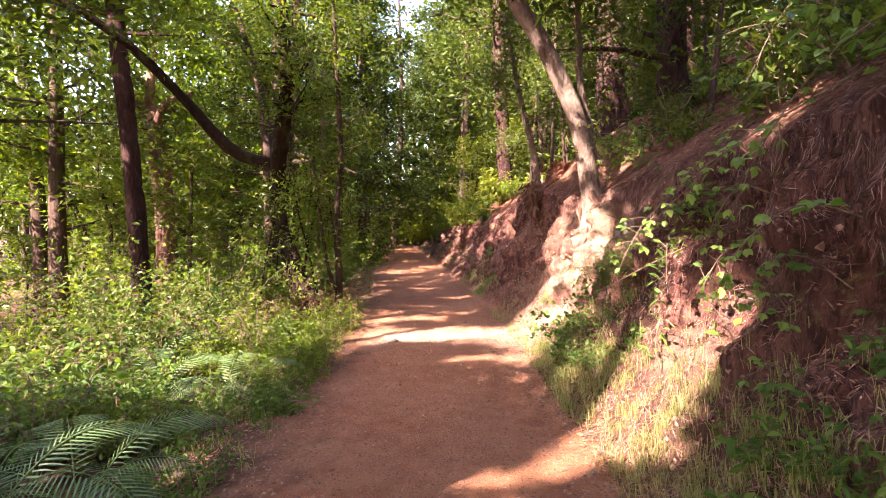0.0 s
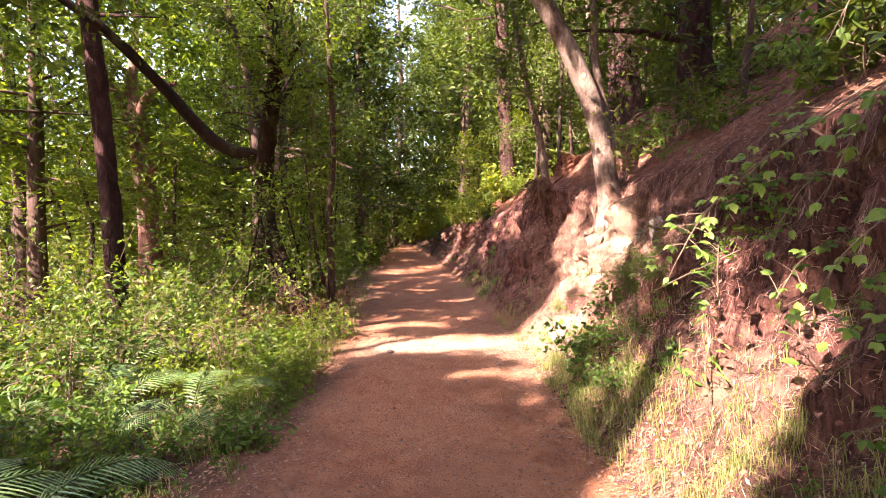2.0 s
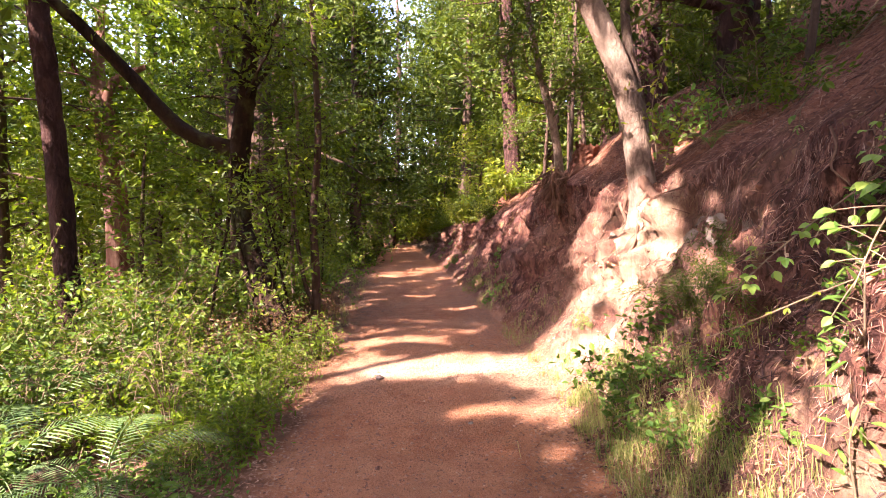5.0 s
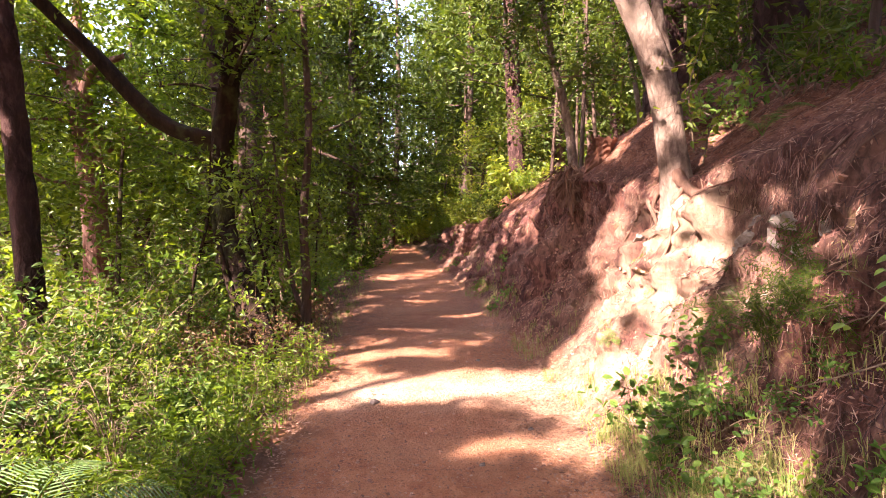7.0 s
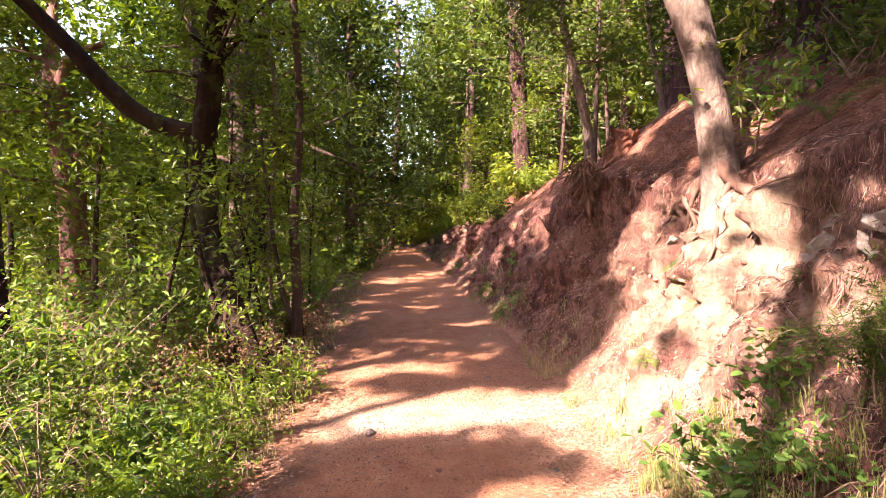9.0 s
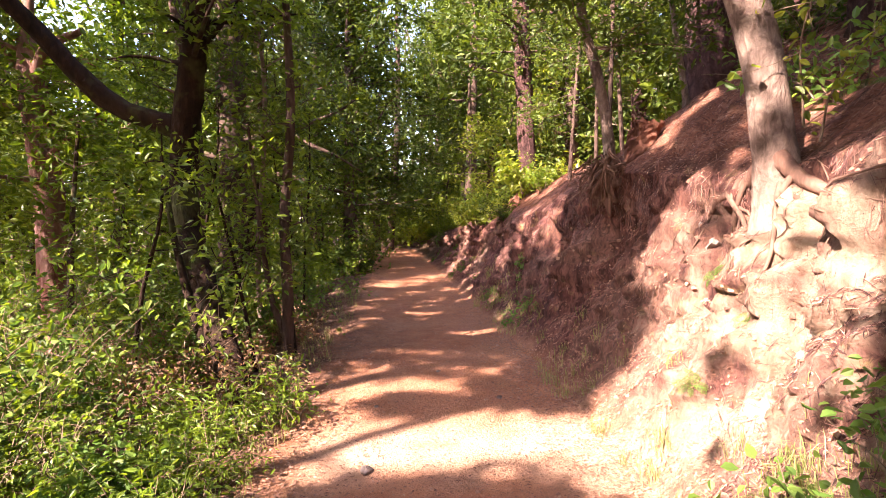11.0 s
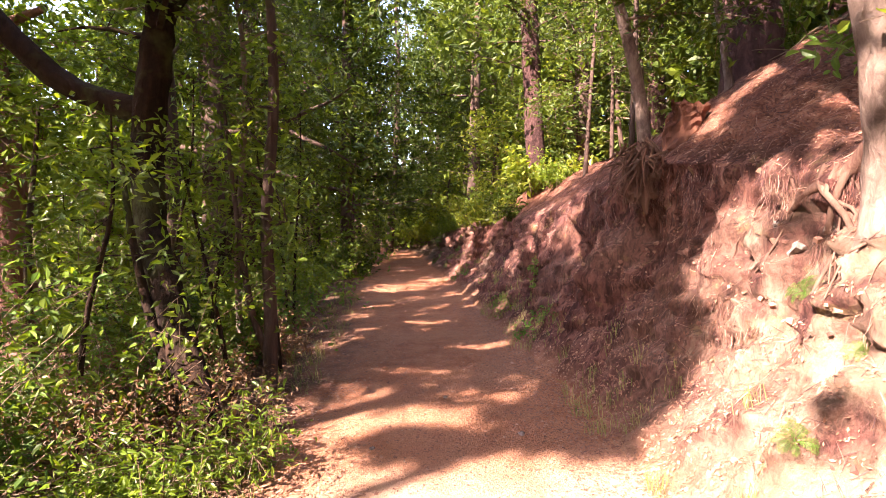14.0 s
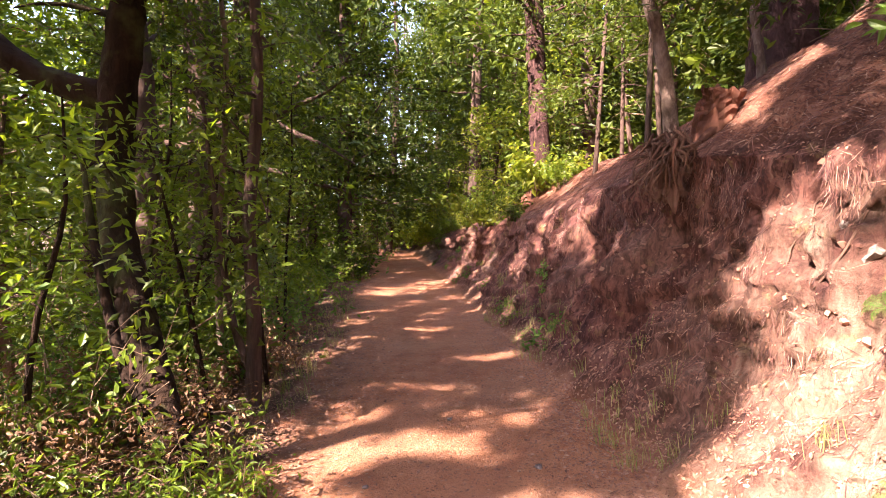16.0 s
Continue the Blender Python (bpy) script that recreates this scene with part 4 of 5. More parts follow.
scatter([shrub("shrub", "sunny yellow-green shrub on the bank", h, m, 14, 0.11, 0.45, 3, near=False) for h, m in ((0.7, LEAF_YELLOW), (1.0, LEAF_SUNNY), (0.8, LEAF_DEEP_SHADED))],
        spots(34, -3, 5, 14.5, 36, 0.6, lambda x, y: toe_at(y) + 0.75 < x < toe_at(y) + 2.2), 0.7, 1.3)


scatter([shrub("shrub", "leafy green shrub closing the bend of the trail", h, m, 14, 0.14, 0.5, 3, 0.09, near=False) for h, m in ((1.2, LEAF_SUNNY), (1.5, LEAF_DEEP_SHADED), (1.0, LEAF_YELLOW))],
        spots(64, -4.5, 3.5, 31.5, 45, 0.55, lambda x, y: x > toe_at(y) + 0.2), 1.0, 1.9)
scatter([shrub("shrub", "dark green shrub on the wooded slope", h, LEAF_DEEP_SHADED, 14, 0.11, 0.5, 4, 0.08, near=False) for h in (1.0, 1.4)],
        spots(34, 2, 12, 10.8, 26, 0.8, lambda x, y: x > toe_at(y) + 2.0), 0.9, 1.5)


def fern(name, label, fronds, length, mat=LEAF_BLUE, arch=1.0, group="ferns"):
    t = thing(name, label, "fern", (0, 0, 0), group)
    for i in range(fronds):
        a = 6.283 * i / fronds + rng.normal() * 0.3
        L = length * rng.uniform(0.75, 1.15)
        d = np.array((math.cos(a), math.sin(a), 0))
        u = np.linspace(0, 1, 34)
        c = d * (L * 0.8 * u ** 1.1)[:, None] + np.array((0, 0, 1)) * (L * (1.25 * u - arch * 0.95 * u ** 2))[:, None]
        rows = [(*c[k], 0.0025 * (1 - u[k]) + 0.001) for k in range(0, 34, 3)]
        stalk = tube(rows, 12, 4)
        side = np.array((-d[1], d[0], 0))
        V, F = [], []
        for k in range(6, 34):
            w = L * 0.24 * math.sin(math.pi * min(1, (u[k] - 0.1) * 1.02)) ** 0.8 + 0.008
            step = unit(c[min(33, k + 1)] - c[k - 1])
            for sg in (-1, 1):
                out = unit(side * sg + step * 0.55 + np.array((0, 0, -0.12)))
                nrm = step * (0.0005 + L * 0.0042)
                b1, b2, tip = c[k] + out * w * 0.12, c[k] + out * w * 0.55 - np.array((0, 0, 0.03 * w)), c[k] + out * w - np.array((0, 0, 0.12 * w))
                n0 = len(V)
                V += [b1 - nrm, b1 + nrm, b2 + nrm * 0.9, b2 - nrm * 0.9, tip + nrm * 0.15, tip - nrm * 0.15]
                F += [(n0, n0 + 1, n0 + 2, n0 + 3), (n0 + 3, n0 + 2, n0 + 4, n0 + 5)]
        fr = part("frond", (np.array(V), np.array(F)), mat, t)
        part("stalk", stalk, mat, fr, smooth=True)
    return t


bracken = [fern("fern", "grey-green arching bracken fern among herbs", 6, 0.8), fern("fern", "grey-green arching bracken fern among herbs", 5, 0.7)]
scatter(bracken, FERNS, 1.1, 1.25)
wall_fern = [fern("fern", "small fresh green fern rooted in the bank", 8, 0.22, LEAF_HERB, 1.15)]
for i, (x, y, z) in enumerate(((1.72, 7.35, 1.12), (1.62, 6.85, 0.9), (1.5, 6.7, 0.55), (1.78, 5.9, 1.2), (1.66, 5.2, 0.9))):
    hit = TREE.ray_cast(Vector((-0.5, y, z)), Vector((1, 0, 0)))[0]
    m = pose(hit.x - 0.005, hit.y, hit.z, 0, -50, i * 40) @ Matrix.Scale(0.62 + 0.1 * (i % 3), 4)
    if i:
        copy_thing(wall_fern[0], m)
    else:
        wall_fern[0].matrix_basis = m
scatter([fern("fern", "green fern on the upper slope", 6, 0.6, LEAF_HERB)], [(2.75, 3.9), (2.6, 3.2), (3.0, 4.6), (3.4, 5.6), (3.9, 9.7), (3.6, 10.2), (3.3, 3.6), (2.35, 6.4)], 0.7, 1.1)


scatter([shrub("shrub", "sparse green shrub on the needle-covered slope", h, m, 9, 0.075, 0.45, 2) for h, m in ((0.6, LEAF_SUNNY), (0.75, LEAF_DEEP_SHADED), (0.5, LEAF_VINE))],
        spots(14, 2.7, 5.0, 2.8, 8.8, 0.5, lambda x, y: x < 0.8 * y) + [(2.3, 2.6), (2.5, 3.1), (2.35, 3.7), (2.7, 2.3), (2.6, 4.1), (2.9, 3.4)], 0.7, 1.2)
for i in range(9):
    x, y = rng.uniform(2.4, 4.4), rng.uniform(3.2, 10.0)
    t = thing("fallen_branch", "dry fallen branch lying on the slope", "branch", (x, y, gz(x, y) + 0.02), "fallen branches")
    br = branch_out((0, 0, 0), (rng.normal(), rng.normal(), 0.25), rng.uniform(0.5, 1.2), 0.014, 7, 0.0, 0.18)
    br = [(a, d, gz(x + a, y + d) - gz(x, y) + 0.01 + 0.03 * rng.random(), r) for a, d, _, r in br]
    part("stick", tube(br, 16, 6, 0.15), TWIG, t, smooth=True)
    for k in (2, 4):
        tw = branch_out(br[k][:3], (rng.normal(), rng.normal(), 0.6), 0.3, 0.006, 4)
        part("twig", tube(tw, 7, 4), TWIG, t, smooth=True)


# ---- trailing plants, roots, stump and stones on the bank ----
rng = np.random.default_rng(14)
def trailing(label, start, way, length, mat, leaf_len, n_leaf, sag=0.1, name="vine"):
    t = thing(name, label, "vine", start, "trailing vines")
    br = branch_out((0, 0, 0), way, length, 0.008, 8, sag, 0.12)
    bs = [tube(br, 18, 5)]
    pb = smooth_path(br, 30)[:, :3]
    C = []
    for i in range(9):
        k = rng.integers(4, 28)
        tw = branch_out(pb[k], rng.normal(size=3) + (-0.3, 0, 0.1), length * 0.28, 0.004, 4, sag)
        bs.append(tube(tw, 6, 4))
        C += [np.array(q[:3]) for q in tw]
    C += list(pb[5:])
    tagged(part("stemwork", join(bs), TWIG, t, smooth=True), kind="stuff")
    P = clumps(np.array(C), n_leaf, 0.02)
    part("foliage", leaves(P, leaf_len, 0.55, 0.4, fine=True), mat, t)
    return t


for rows, m, ll, n in (
        (((2.15, 2.75, 2.3, 0.006), (1.75, 3.1, 2.0, 0.005), (1.45, 3.26, 1.74, 0.004), (1.22, 3.2, 1.52, 0.003), (1.08, 3.13, 1.33, 0.002)), LEAF_VINE, 0.085, 26),
        (((2.1, 3.3, 2.2, 0.006), (1.85, 3.55, 1.95, 0.005), (1.62, 3.85, 1.62, 0.004), (1.42, 4.0, 1.38, 0.003), (1.24, 4.0, 1.2, 0.002)), LEAF_VINE, 0.075, 24),
        (((2.2, 2.2, 2.6, 0.006), (1.9, 2.6, 2.35, 0.005), (1.72, 2.85, 1.95, 0.004), (1.62, 2.95, 1.6, 0.003)), LEAF_VINE, 0.09, 22),
        (((2.5, 3.3, 2.9, 0.006), (2.2, 3.7, 2.85, 0.005), (1.95, 4.0, 2.6, 0.004), (1.72, 4.39, 2.0, 0.002)), LEAF_HERB, 0.08, 24),
        (((2.6, 2.5, 3.1, 0.006), (2.3, 2.9, 3.1, 0.005), (2.05, 3.2, 2.8, 0.004), (1.9, 3.35, 2.4, 0.002)), LEAF_HERB, 0.085, 22),
        (((1.95, 2.3, 1.5, 0.005), (1.7, 2.5, 1.6, 0.004), (1.5, 2.65, 1.4, 0.003), (1.38, 2.7, 1.1, 0.002)), LEAF_VINE, 0.08, 16),
        (((2.0, 2.9, 1.2, 0.005), (1.82, 3.0, 1.4, 0.004), (1.66, 3.1, 1.35, 0.003), (1.56, 3.15, 1.15, 0.002)), LEAF_HERB, 0.075, 14),
        (((2.05, 3.3, 1.7, 0.005), (1.88, 3.35, 1.75, 0.004), (1.75, 3.4, 1.55, 0.003), (1.7, 3.45, 1.3, 0.002)), LEAF_HERB, 0.07, 14),
        (((1.95, 2.5, 1.2, 0.005), (1.78, 2.6, 1.35, 0.004), (1.62, 2.68, 1.3, 0.003), (1.5, 2.7, 1.1, 0.002)), LEAF_HERB, 0.075, 14),
        (((2.3, 3.9, 2.2, 0.005), (2.1, 3.95, 2.2, 0.004), (1.95, 4.0, 2.0, 0.003), (1.86, 4.1, 1.75, 0.002)), LEAF_VINE, 0.06, 14),
        (((1.8, 2.6, 0.9, 0.005), (1.68, 2.65, 1.15, 0.004), (1.55, 2.7, 1.1, 0.002)), LEAF_VINE, 0.08, 12),
        (((1.72, 2.2, 0.55, 0.005), (1.55, 2.35, 0.85, 0.004), (1.42, 2.45, 0.8, 0.002)), LEAF_HERB, 0.08, 12)):
    cane("bramble", "light green bramble cane arching out from the bank", "bramble", rows, m, ll, n, side_len=0.08)
cane("vine", "thin yellow-green runner reaching out from the bank", "vine", ((1.72, 3.75, 1.35, 0.004), (1.5, 3.9, 1.2, 0.0035), (1.3, 4.05, 1.05, 0.003), (1.1, 4.2, 0.92, 0.0015)), LEAF_YELLOW, 0.035, 14, 0.5, 2)
cane("sapling", "young broad-leaved plant rooted in the bank", "plant", ((1.78, 2.95, 0.58, 0.005), (1.7, 3.0, 0.8, 0.004), (1.6, 3.06, 1.0, 0.003), (1.52, 3.1, 1.07, 0.002)), LEAF_VINE, 0.115, 9, 0.55, 1, 0.3, "bank herbs")
cane("herb", "upright herb with long pointed green leaves", "herb", ((1.64, 3.74, 0.7, 0.006), (1.6, 3.72, 0.95, 0.005), (1.57, 3.7, 1.2, 0.004), (1.58, 3.72, 1.38, 0.002)), LEAF_HERB, 0.11, 26, 0.28, 1, 0.1, "bank herbs")
cane("herb", "upright herb with long pointed green leaves", "herb", ((1.5, 3.62, 0.5, 0.005), (1.47, 3.62, 0.7, 0.004), (1.5, 3.6, 0.88, 0.002)), LEAF_VINE, 0.09, 16, 0.28, 1, -0.1, "bank herbs")
for s, w, L in (((2.08, 6.75, 2.0), (0.0, -0.05, 1), 0.9), ((2.05, 6.85, 2.1), (-0.15, -0.1, 1), 1.3)):
    trailing("light green creeper climbing the leaning trunk", s, w, L, LEAF_YELLOW, 0.08, 1, 0.0, "creeper")

for i in range(30):
    y = (6.95 + rng.normal() * 0.3) if i < 12 else rng.uniform(3.0, 10.5)
    lz, x = float(np.interp(y, LIP_Y, LIP_Z)), toe_at(y) + float(np.interp(y, LIP_Y, LIP_X))
    rows, r = [], (0.02 if i < 8 else 0.008) * rng.uniform(0.5, 1.2)
    x0, y0, n = x + 0.05, y, 6
    for k in range(n):
        z = lz - 0.02 - k / (n - 1) * (rng.uniform(0.5, 0.9) if i < 8 else 0.6)
        hit = TREE.ray_cast(Vector((-0.5, y0, z)), Vector((1, 0, 0)))[0]
        rows.append(((hit.x if hit else x0) - 0.012, y0, z, r * (1 - 0.75 * k / (n - 1))))
        y0 += rng.normal() * 0.09
    base = np.array(rows[0][:3])
    t = thing("root", "bared brown root hanging down the earth bank", "root", base, "bared roots")
    part("root_stem", tube([(a - base[0], b - base[1], c - base[2], d) for a, b, c, d in rows], 18, 6, 0.2), ROOT, t, smooth=True)

root_ball = thing("root_ball", "clod of tangled roots hanging under the sapling", "root", (1.5, 9.1, 1.95), "bared roots")
part("root_tangle", join([tube(branch_out((rng.normal() * 0.08, rng.normal() * 0.12, 0.3 - rng.random() * 0.15), (rng.normal() * 0.5 - 0.2, rng.normal() * 0.6, -1), rng.uniform(0.25, 0.6), 0.014, 6, 0.05, 0.45), 12, 5) for _ in range(60)]), ROOT, root_ball, smooth=True)["kind"] = "stuff"

bm = bmesh.new()
bmesh.ops.create_icosphere(bm, subdivisions=4, radius=1)
for v in bm.verts:
    k = 1 + 0.6 * noise.noise(v.co * 1.6) + 0.5 * noise.noise(v.co * 3.6 + Vector((4, 0, 0))) + 0.3 * noise.noise(v.co * 9)
    v.co = Vector((v.co.x * 0.13, v.co.y * 0.17, v.co.z * 0.24 - 0.05 * v.co.y)) * k + Vector((0.1, 0.14, 0.0))
clod = bpy.data.meshes.new("soil_clod")
bm.to_mesh(clod)
bm.free()
clod.materials.append(ROOT)
new("soil_clod", clod).parent = root_ball

stump = thing("stump", "broken red-brown rotten tree stump on the slope", "stump", (2.0, 9.3, gz(2.0, 9.3)))
V, F = tube([(0, 0, -0.25, 0.22), (0, 0, 0.0, 0.17), (0.01, 0, 0.18, 0.15), (0.03, 0, 0.3, 0.15)], 14, 22, 0.3, 0.4)
top = np.arange(len(V)) >= len(V) - 22
V[top, 2] += rng.uniform(-0.07, 0.06, 22)
inner = V[top] * (0.6, 0.6, 1) - (0, 0, 0.16)
F = np.vstack([F, [[len(V) - 22 + k, len(V) - 22 + (k + 1) % 22, len(V) + (k + 1) % 22, len(V) + k] for k in range(22)]])
part("stump_wood", (np.vstack([V, inner]), F), STUMP, stump)


def stone(x, y, r, mat=STONE, label="small dark stone lying on the trail", craggy=0.5):
    bm = bmesh.new()
    bmesh.ops.create_icosphere(bm, subdivisions=2, radius=r)
    for v in bm.verts:
        v.co *= 1 + craggy * noise.noise(v.co / r * (0.4 + craggy) + Vector((x * 9, y * 9, 0)))
        v.co.z *= 0.6
    me = bpy.data.meshes.new("stone")
    bm.to_mesh(me)
    bm.free()
    me.materials.append(mat)
    ob = tagged(new("stone", me), label, "stone", "stones")
    ob.location = (x, y, gz(x, y) + r * 0.25)
    return ob


stone(-0.62, 6.75, 0.045)
for x, y, r in ((0.2, 5.6, 0.02), (-0.3, 4.3, 0.015), (0.6, 6.2, 0.02), (0.35, 8.2, 0.025), (-0.7, 7.9, 0.02), (0.9, 3.1, 0.022), (-0.2, 9.0, 0.02)):
    stone(x, y, r)


for i, (y, z, r) in enumerate(((5.5, 1.52, 0.09), (5.58, 1.4, 0.06), (5.42, 1.36, 0.07), (5.95, 1.5, 0.06), (5.88, 1.38, 0.08), (6.02, 1.3, 0.05), (7.05, 1.5, 0.07), (7.2, 1.4, 0.05), (7.35, 1.52, 0.06), (7.5, 1.36, 0.06), (7.12, 1.3, 0.05), (7.7, 1.5, 0.05), (5.7, 1.62, 0.05), (5.3, 1.5, 0.06))):
    rock = stone(0, 0.1 * i, r, PALE_ROCK, "pale grey crumbling rock bared in the bank", 0.95)
    hit = TREE.ray_cast(Vector((-0.6, y, z)), Vector((1, 0, 0)))[0]
    rock.location, rock.rotation_euler, rock.scale = (hit.x + r * 0.3, y, z), (i * 1.3, i * 0.7, i * 2.1), (0.8, 1.1, 1.0)


def on_bank(kind_things, places, tilt=-35, smin=0.7, smax=1.2):
    for i, (y, z) in enumerate(places):
        hit = TREE.ray_cast(Vector((-0.6, y, z)), Vector((1, 0, 0)))[0]
        hit = hit or Vector((toe_at(y) + 1.0, y, gz(toe_at(y) + 1.0, y)))
        m = pose(hit.x + 0.02, hit.y, hit.z, 0, tilt + rng.normal() * 10, rng.random() * 30) @ Matrix.Scale(float(rng.uniform(smin, smax)), 4)
        if i < len(kind_things):
            kind_things[i].matrix_basis = m
        else:
            copy_thing(kind_things[i % len(kind_things)], m)


on_bank([shrub("herb", "small green herb growing on the earth bank", h, m, 5, l, 0.5, 1, category="herb", group="bank herbs") for h, m, l in ((0.3, LEAF_HERB, 0.07), (0.26, LEAF_SUNNY, 0.06), (0.34, LEAF_HERB, 0.09))],
        [(rng.uniform(1.6, 2.9), rng.uniform(0.15, 1.2)) for _ in range(10)] + [(rng.uniform(4.1, 4.8), rng.uniform(0.2, 1.1)) for _ in range(4)] + [(rng.uniform(1.8, 4.4), rng.uniform(1.0, 1.8)) for _ in range(8)] + [(rng.uniform(4.6, 5.7), rng.uniform(0.15, 0.5)) for _ in range(3)] + [(rng.uniform(10.5, 26), rng.uniform(0.1, 1.15)) for _ in range(30)], -35, 0.5, 0.95)


on_bank([shrub("heath_shrub", "feathery dark green heath shrub on the bank", 0.5, LEAF_DEEP_SHADED, 18, 0.035, 0.16, 14, 0.025, 0.4, group="bank herbs")], [(5.0, 1.02)], -30, 0.9, 0.9)


# ---- grass, litter and needles ----
rng = np.random.default_rng(15)
def grass_blades(P, length):
    n = len(P)
    a = rng.random(n) * 6.283
    d = np.stack([np.cos(a), np.sin(a), np.zeros(n)], 1) * rng.uniform(0.2, 0.9, (n, 1)) + (-0.25, -0.1, 0)
    L = (length * rng.uniform(0.5, 1.3, n))[:, None]
    s = np.stack([-np.sin(a), np.cos(a), np.zeros(n)], 1) * 0.0017
    z = np.array((0, 0, 1.0))
    m, tip = P + d * L * 0.3 + z * L * 0.6, P + d * L * 0.9 + z * L * (0.85 - 0.5 * rng.random((n, 1)))
    V = np.stack([P - s, P + s, m + s, m - s, tip], 1).reshape(-1, 3)
    k = (np.arange(n) * 5)[:, None]
    return V, [np.array([[0, 1, 2, 3]]) + k, np.array([[3, 2, 4]]) + k]


pts = []
for _ in range(340):
    y = rng.uniform(2.0, 6.0) if rng.random() < 0.85 else rng.uniform(6, 14)
    x = toe_at(y) + rng.uniform(-0.1, 0.42)
    for _ in range(20):
        a, b = x + rng.normal() * 0.035, y + rng.normal() * 0.035
        pts.append((a, b, gz(a, b) - 0.01))
for _ in range(160):
    y = rng.uniform(2.0, 16)
    x = edge_at(y) - rng.uniform(0.05, 0.6)
    for _ in range(10):
        a, b = x + rng.normal() * 0.03, y + rng.normal() * 0.03
        pts.append((a, b, gz(a, b) - 0.01))
for _ in range(290):
    y = rng.uniform(1.6, 5.8)
    z = abs(rng.normal()) * 0.45 + 0.05
    if z < 1.3:
        for _ in range(11):
            hit = TREE.ray_cast(Vector((-0.6, y + rng.normal() * 0.03, z + rng.normal() * 0.02)), Vector((1, 0, 0)))[0]
            if hit:
                pts.append((hit.x + 0.01, hit.y, hit.z))
stuff("grass", grass_blades(np.array([p for p in pts if not (3.25 < p[1] < 4.15 and p[0] > 0 and rng.random() < 0.62)]), 0.17), GRASS, "tufts of half-dry grass along the trail's edges", "grass")


def lying(n, place, length, wide, lift=0.12):
    P = []
    for _ in range(n):
        x, y = place()
        hit, nor = TREE.ray_cast(Vector((x, y, 60)), Vector((0, 0, -1)))[:2]
        if hit:
            P.append((*(hit + nor * 0.006), *nor))
    P = np.array(P)
    nor, p = P[:, 3:], P[:, :3]
    d = unit(np.cross(nor, rng.normal(size=p.shape)))
    s = np.cross(nor, d)
    L = (length * rng.uniform(0.5, 1.3, len(p)))[:, None]
    curl = nor * L * rng.uniform(0.0, lift, (len(p), 1))
    V = np.stack([p - d * L / 2, p + s * L * wide / 2 + curl, p + d * L / 2 + curl * 0.3, p - s * L * wide / 2 + curl * 0.6], 1).reshape(-1, 3)
    F = np.array([[0, 1, 2], [0, 2, 3]])[None] + (np.arange(len(p)) * 4)[:, None, None]
    return V, F.reshape(-1, 3)


def at_edges():
    y = rng.uniform(1.5, 18)
    if rng.random() < 0.5:
        return edge_at(y) + abs(rng.normal()) * 0.3 - rng.random() * 0.8, y
    return toe_at(y) - abs(rng.normal()) * 0.3 + rng.random() * 0.4, y


def on_slope():
    y = rng.uniform(2.5, 15)
    return toe_at(y) + rng.uniform(0.35, 3.8), y


def on_trail():
    y = rng.uniform(1.5, 15)
    return rng.uniform(edge_at(y), toe_at(y)), y


stuff("leaf_litter", lying(26000, at_edges, 0.036, 0.42), LITTER, "dry brown leaves strewn along the trail's edges", "leaf litter")
stuff("pine_needles", lying(38000, on_slope, 0.12, 0.028, 0.04), NEEDLES, "red-brown pine needles covering the slope", "pine needles")
def bank_foot():
    y = rng.uniform(1.6, 6.2)
    return toe_at(y) + rng.uniform(-0.1, 1.0), y


stuff("dry_twigs", lying(14000, bank_foot, 0.07, 0.07, 0.15), NEEDLES, "dry twigs and needles littering the bank's foot", "dry twigs")
def near_slope():
    y = rng.uniform(1.8, 9.5)
    return toe_at(y) + rng.uniform(0.3, 2.4), y


stuff("slope_litter", lying(16000, near_slope, 0.026, 0.4, 0.25), LITTER, "dry curled brown leaves littering the slope", "leaf litter")
stuff("trail_litter", lying(18000, on_trail, 0.026, 0.4), LITTER, "small dry leaf scraps on the trail", "leaf litter")


def sunny_foot():
    y = rng.uniform(5.2, 9.5)
    return toe_at(y) + rng.uniform(-0.45, 0.7), y


stuff("foot_litter", lying(7000, sunny_foot, 0.024, 0.38, 0.3), LITTER, "dry curled leaves gathered at the bank's foot", "leaf litter")


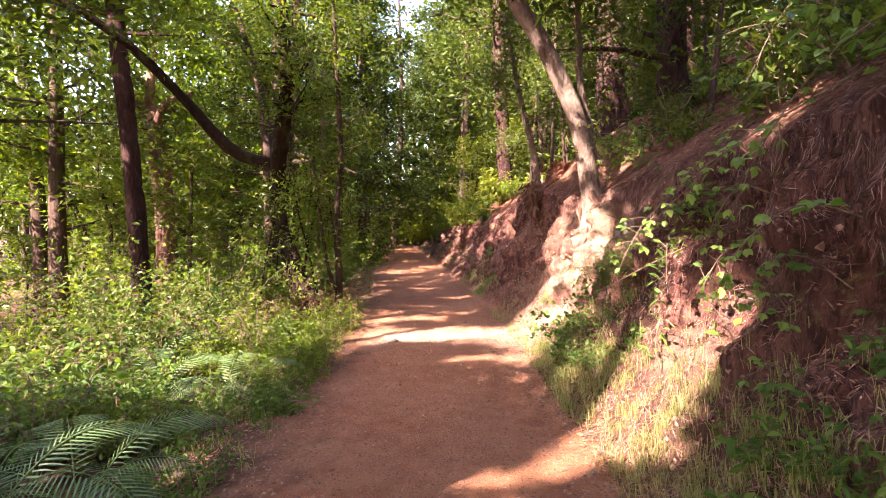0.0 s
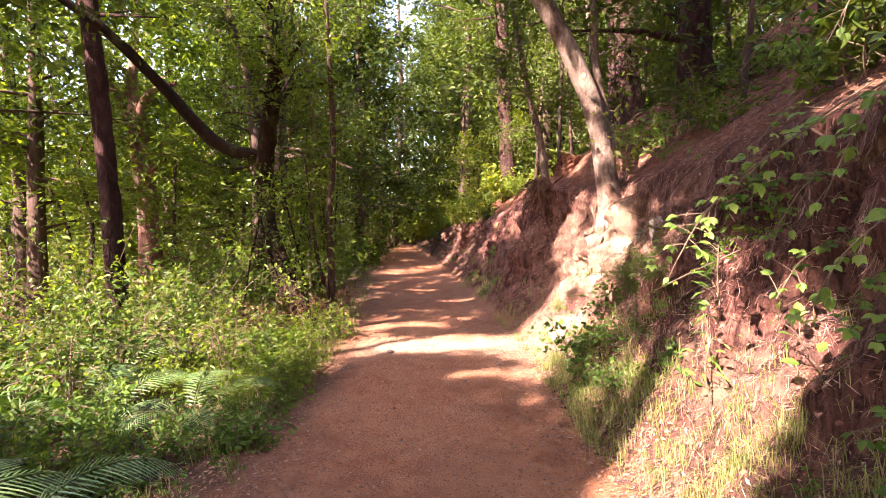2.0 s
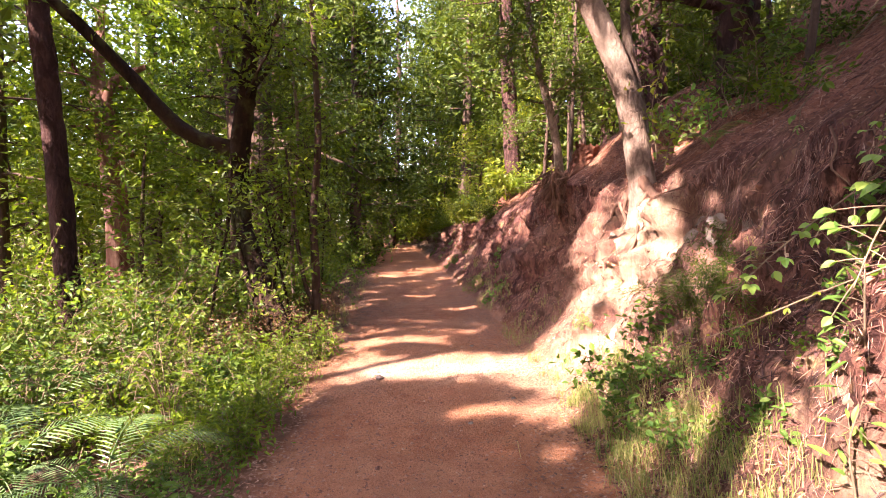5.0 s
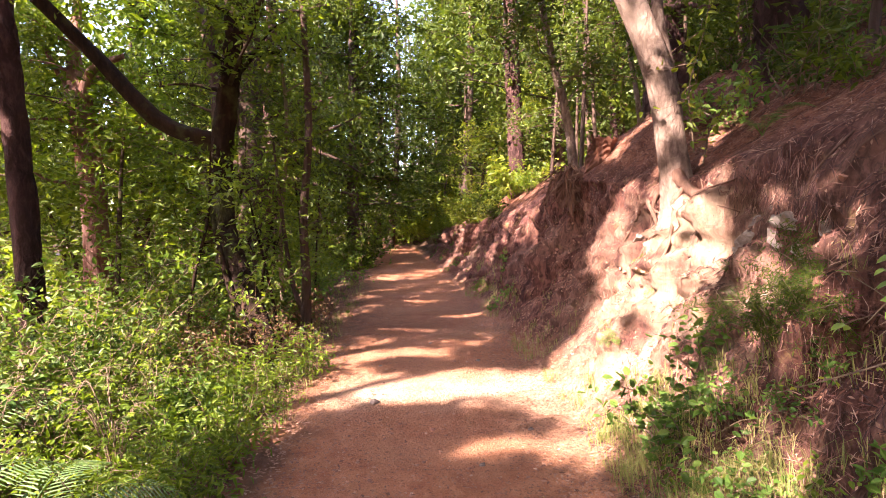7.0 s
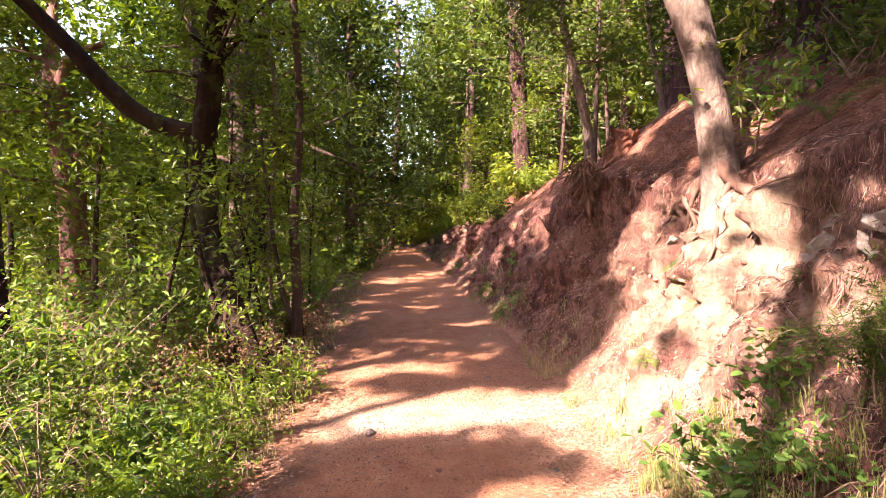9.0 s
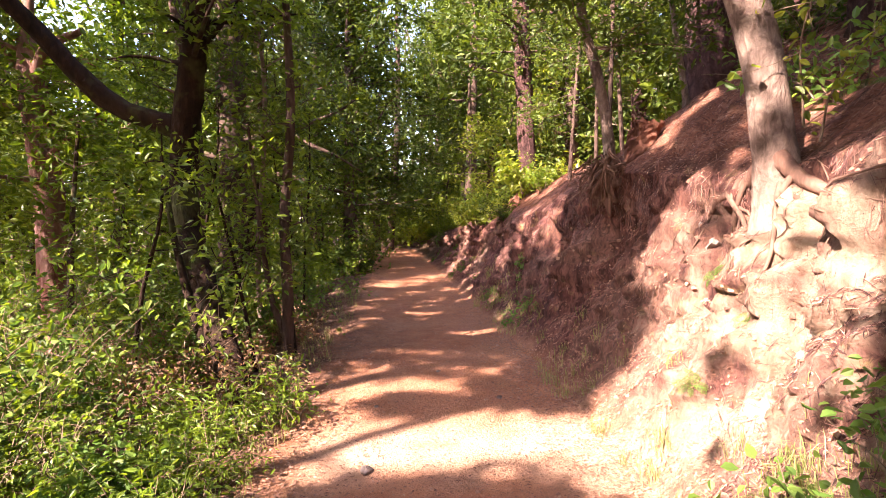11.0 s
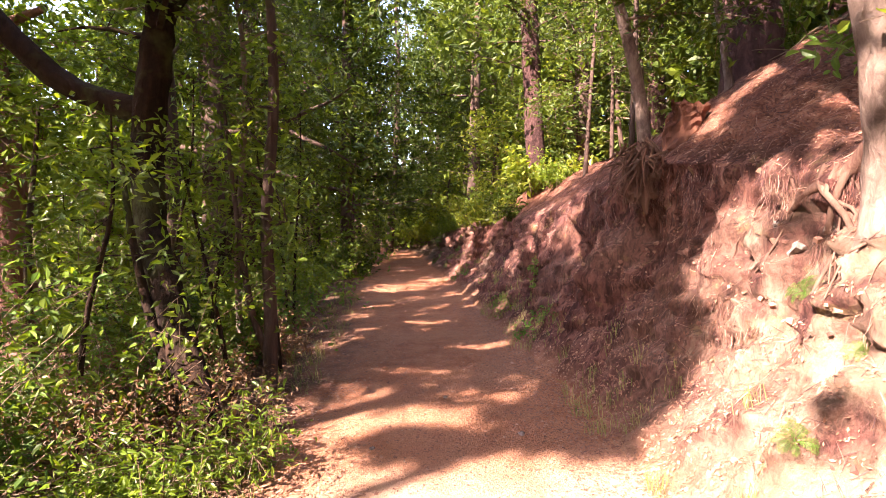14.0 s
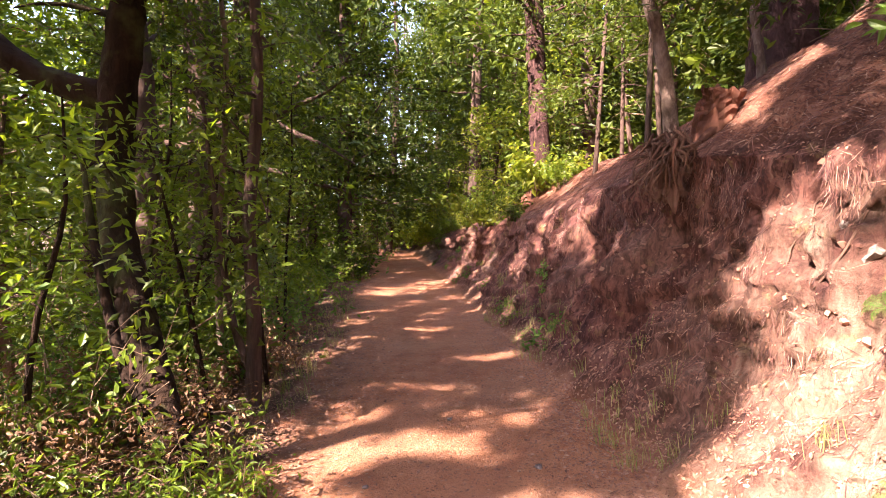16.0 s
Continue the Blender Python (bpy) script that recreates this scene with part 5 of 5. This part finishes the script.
def fibres(n):
    """Dry rootlets and needles that hang from the bank's lip and face."""
    P, L = [], []
    for _ in range(n):
        y = rng.uniform(2.0, 14)
        z = float(np.interp(y, LIP_Y, LIP_Z)) * (1 - abs(rng.normal()) * 0.3)
        if z < 0.25 or (5.9 < y < 7.3 and z < 1.5 and rng.random() < 0.85) or noise.noise((y * 2.6, z * 2.0, 2)) < 0.02:
            continue
        hit = TREE.ray_cast(Vector((-1.0, y, z)), Vector((1, 0, 0)))[0]
        if hit:
            P.append((hit.x - 0.004, y, z))
    P = np.array(P)
    k = len(P)
    L = rng.uniform(0.03, 0.17, (k, 1))
    w = np.array((0, 1, 0)) * rng.uniform(0.001, 0.0026, (k, 1))
    d1 = unit(np.stack([-0.35 * rng.random(k), rng.normal(size=k) * 0.4, -np.ones(k)], 1))
    d2 = unit(d1 + rng.normal(size=(k, 3)) * 0.4)
    m, e = P + d1 * L * 0.5, P + d1 * L * 0.5 + d2 * L * 0.5
    V = np.stack([P - w, P + w, m + w, m - w, e], 1).reshape(-1, 3)
    o = (np.arange(k) * 5)[:, None]
    return V, [np.array([[0, 1, 2, 3]]) + o, np.array([[3, 2, 4]]) + o]


stuff("hanging_rootlets", fibres(52000), NEEDLES, "dry red-brown rootlets and needles hanging on the bank", "rootlets")


def lumps(places, r0, r1, flat=0.6):
    """Angular little lumps, eight corners each, sunk in the surface."""
    Vs, Fs = [], []
    box = np.array([(x, y, z) for x in (-1, 1) for y in (-1, 1) for z in (-1, 1)], float)
    quads = np.array([(0, 1, 3, 2), (4, 6, 7, 5), (0, 4, 5, 1), (2, 3, 7, 6), (0, 2, 6, 4), (1, 5, 7, 3)])
    for i, p in enumerate(places):
        q = rng.normal(size=(3, 3))
        q = np.linalg.qr(q)[0]
        r = r0 + (r1 - r0) * rng.random() ** 3
        Vs.append((box * rng.uniform(0.45, 1.0, (8, 3))) @ q * (r, r, r * flat) + p)
        Fs.append(quads + i * 8)
    return np.concatenate(Vs), np.concatenate(Fs)


clods, pebbles = [], []
for _ in range(1500):
    y = rng.uniform(2.0, 13)
    z = rng.random() * float(np.interp(y, LIP_Y, LIP_Z))
    hit = TREE.ray_cast(Vector((-0.8, y, z)), Vector((1, 0, 0)))[0]
    if hit and noise.noise((y * 2, z * 2, 7)) > -0.15:
        clods.append(tuple(hit))
for _ in range(8000):
    x, y = on_trail() if rng.random() < 0.6 else at_edges()
    pebbles.append((x, y, gz(x, y)))
stuff("earth_clods", lumps(clods, 0.005, 0.024, 1.0), CLOD, "crumbling clods of red-brown earth on the bank", "clods")
stuff("gravel", lumps(pebbles, 0.003, 0.014), LITTER, "small pebbles and crumbs on the trail", "gravel")
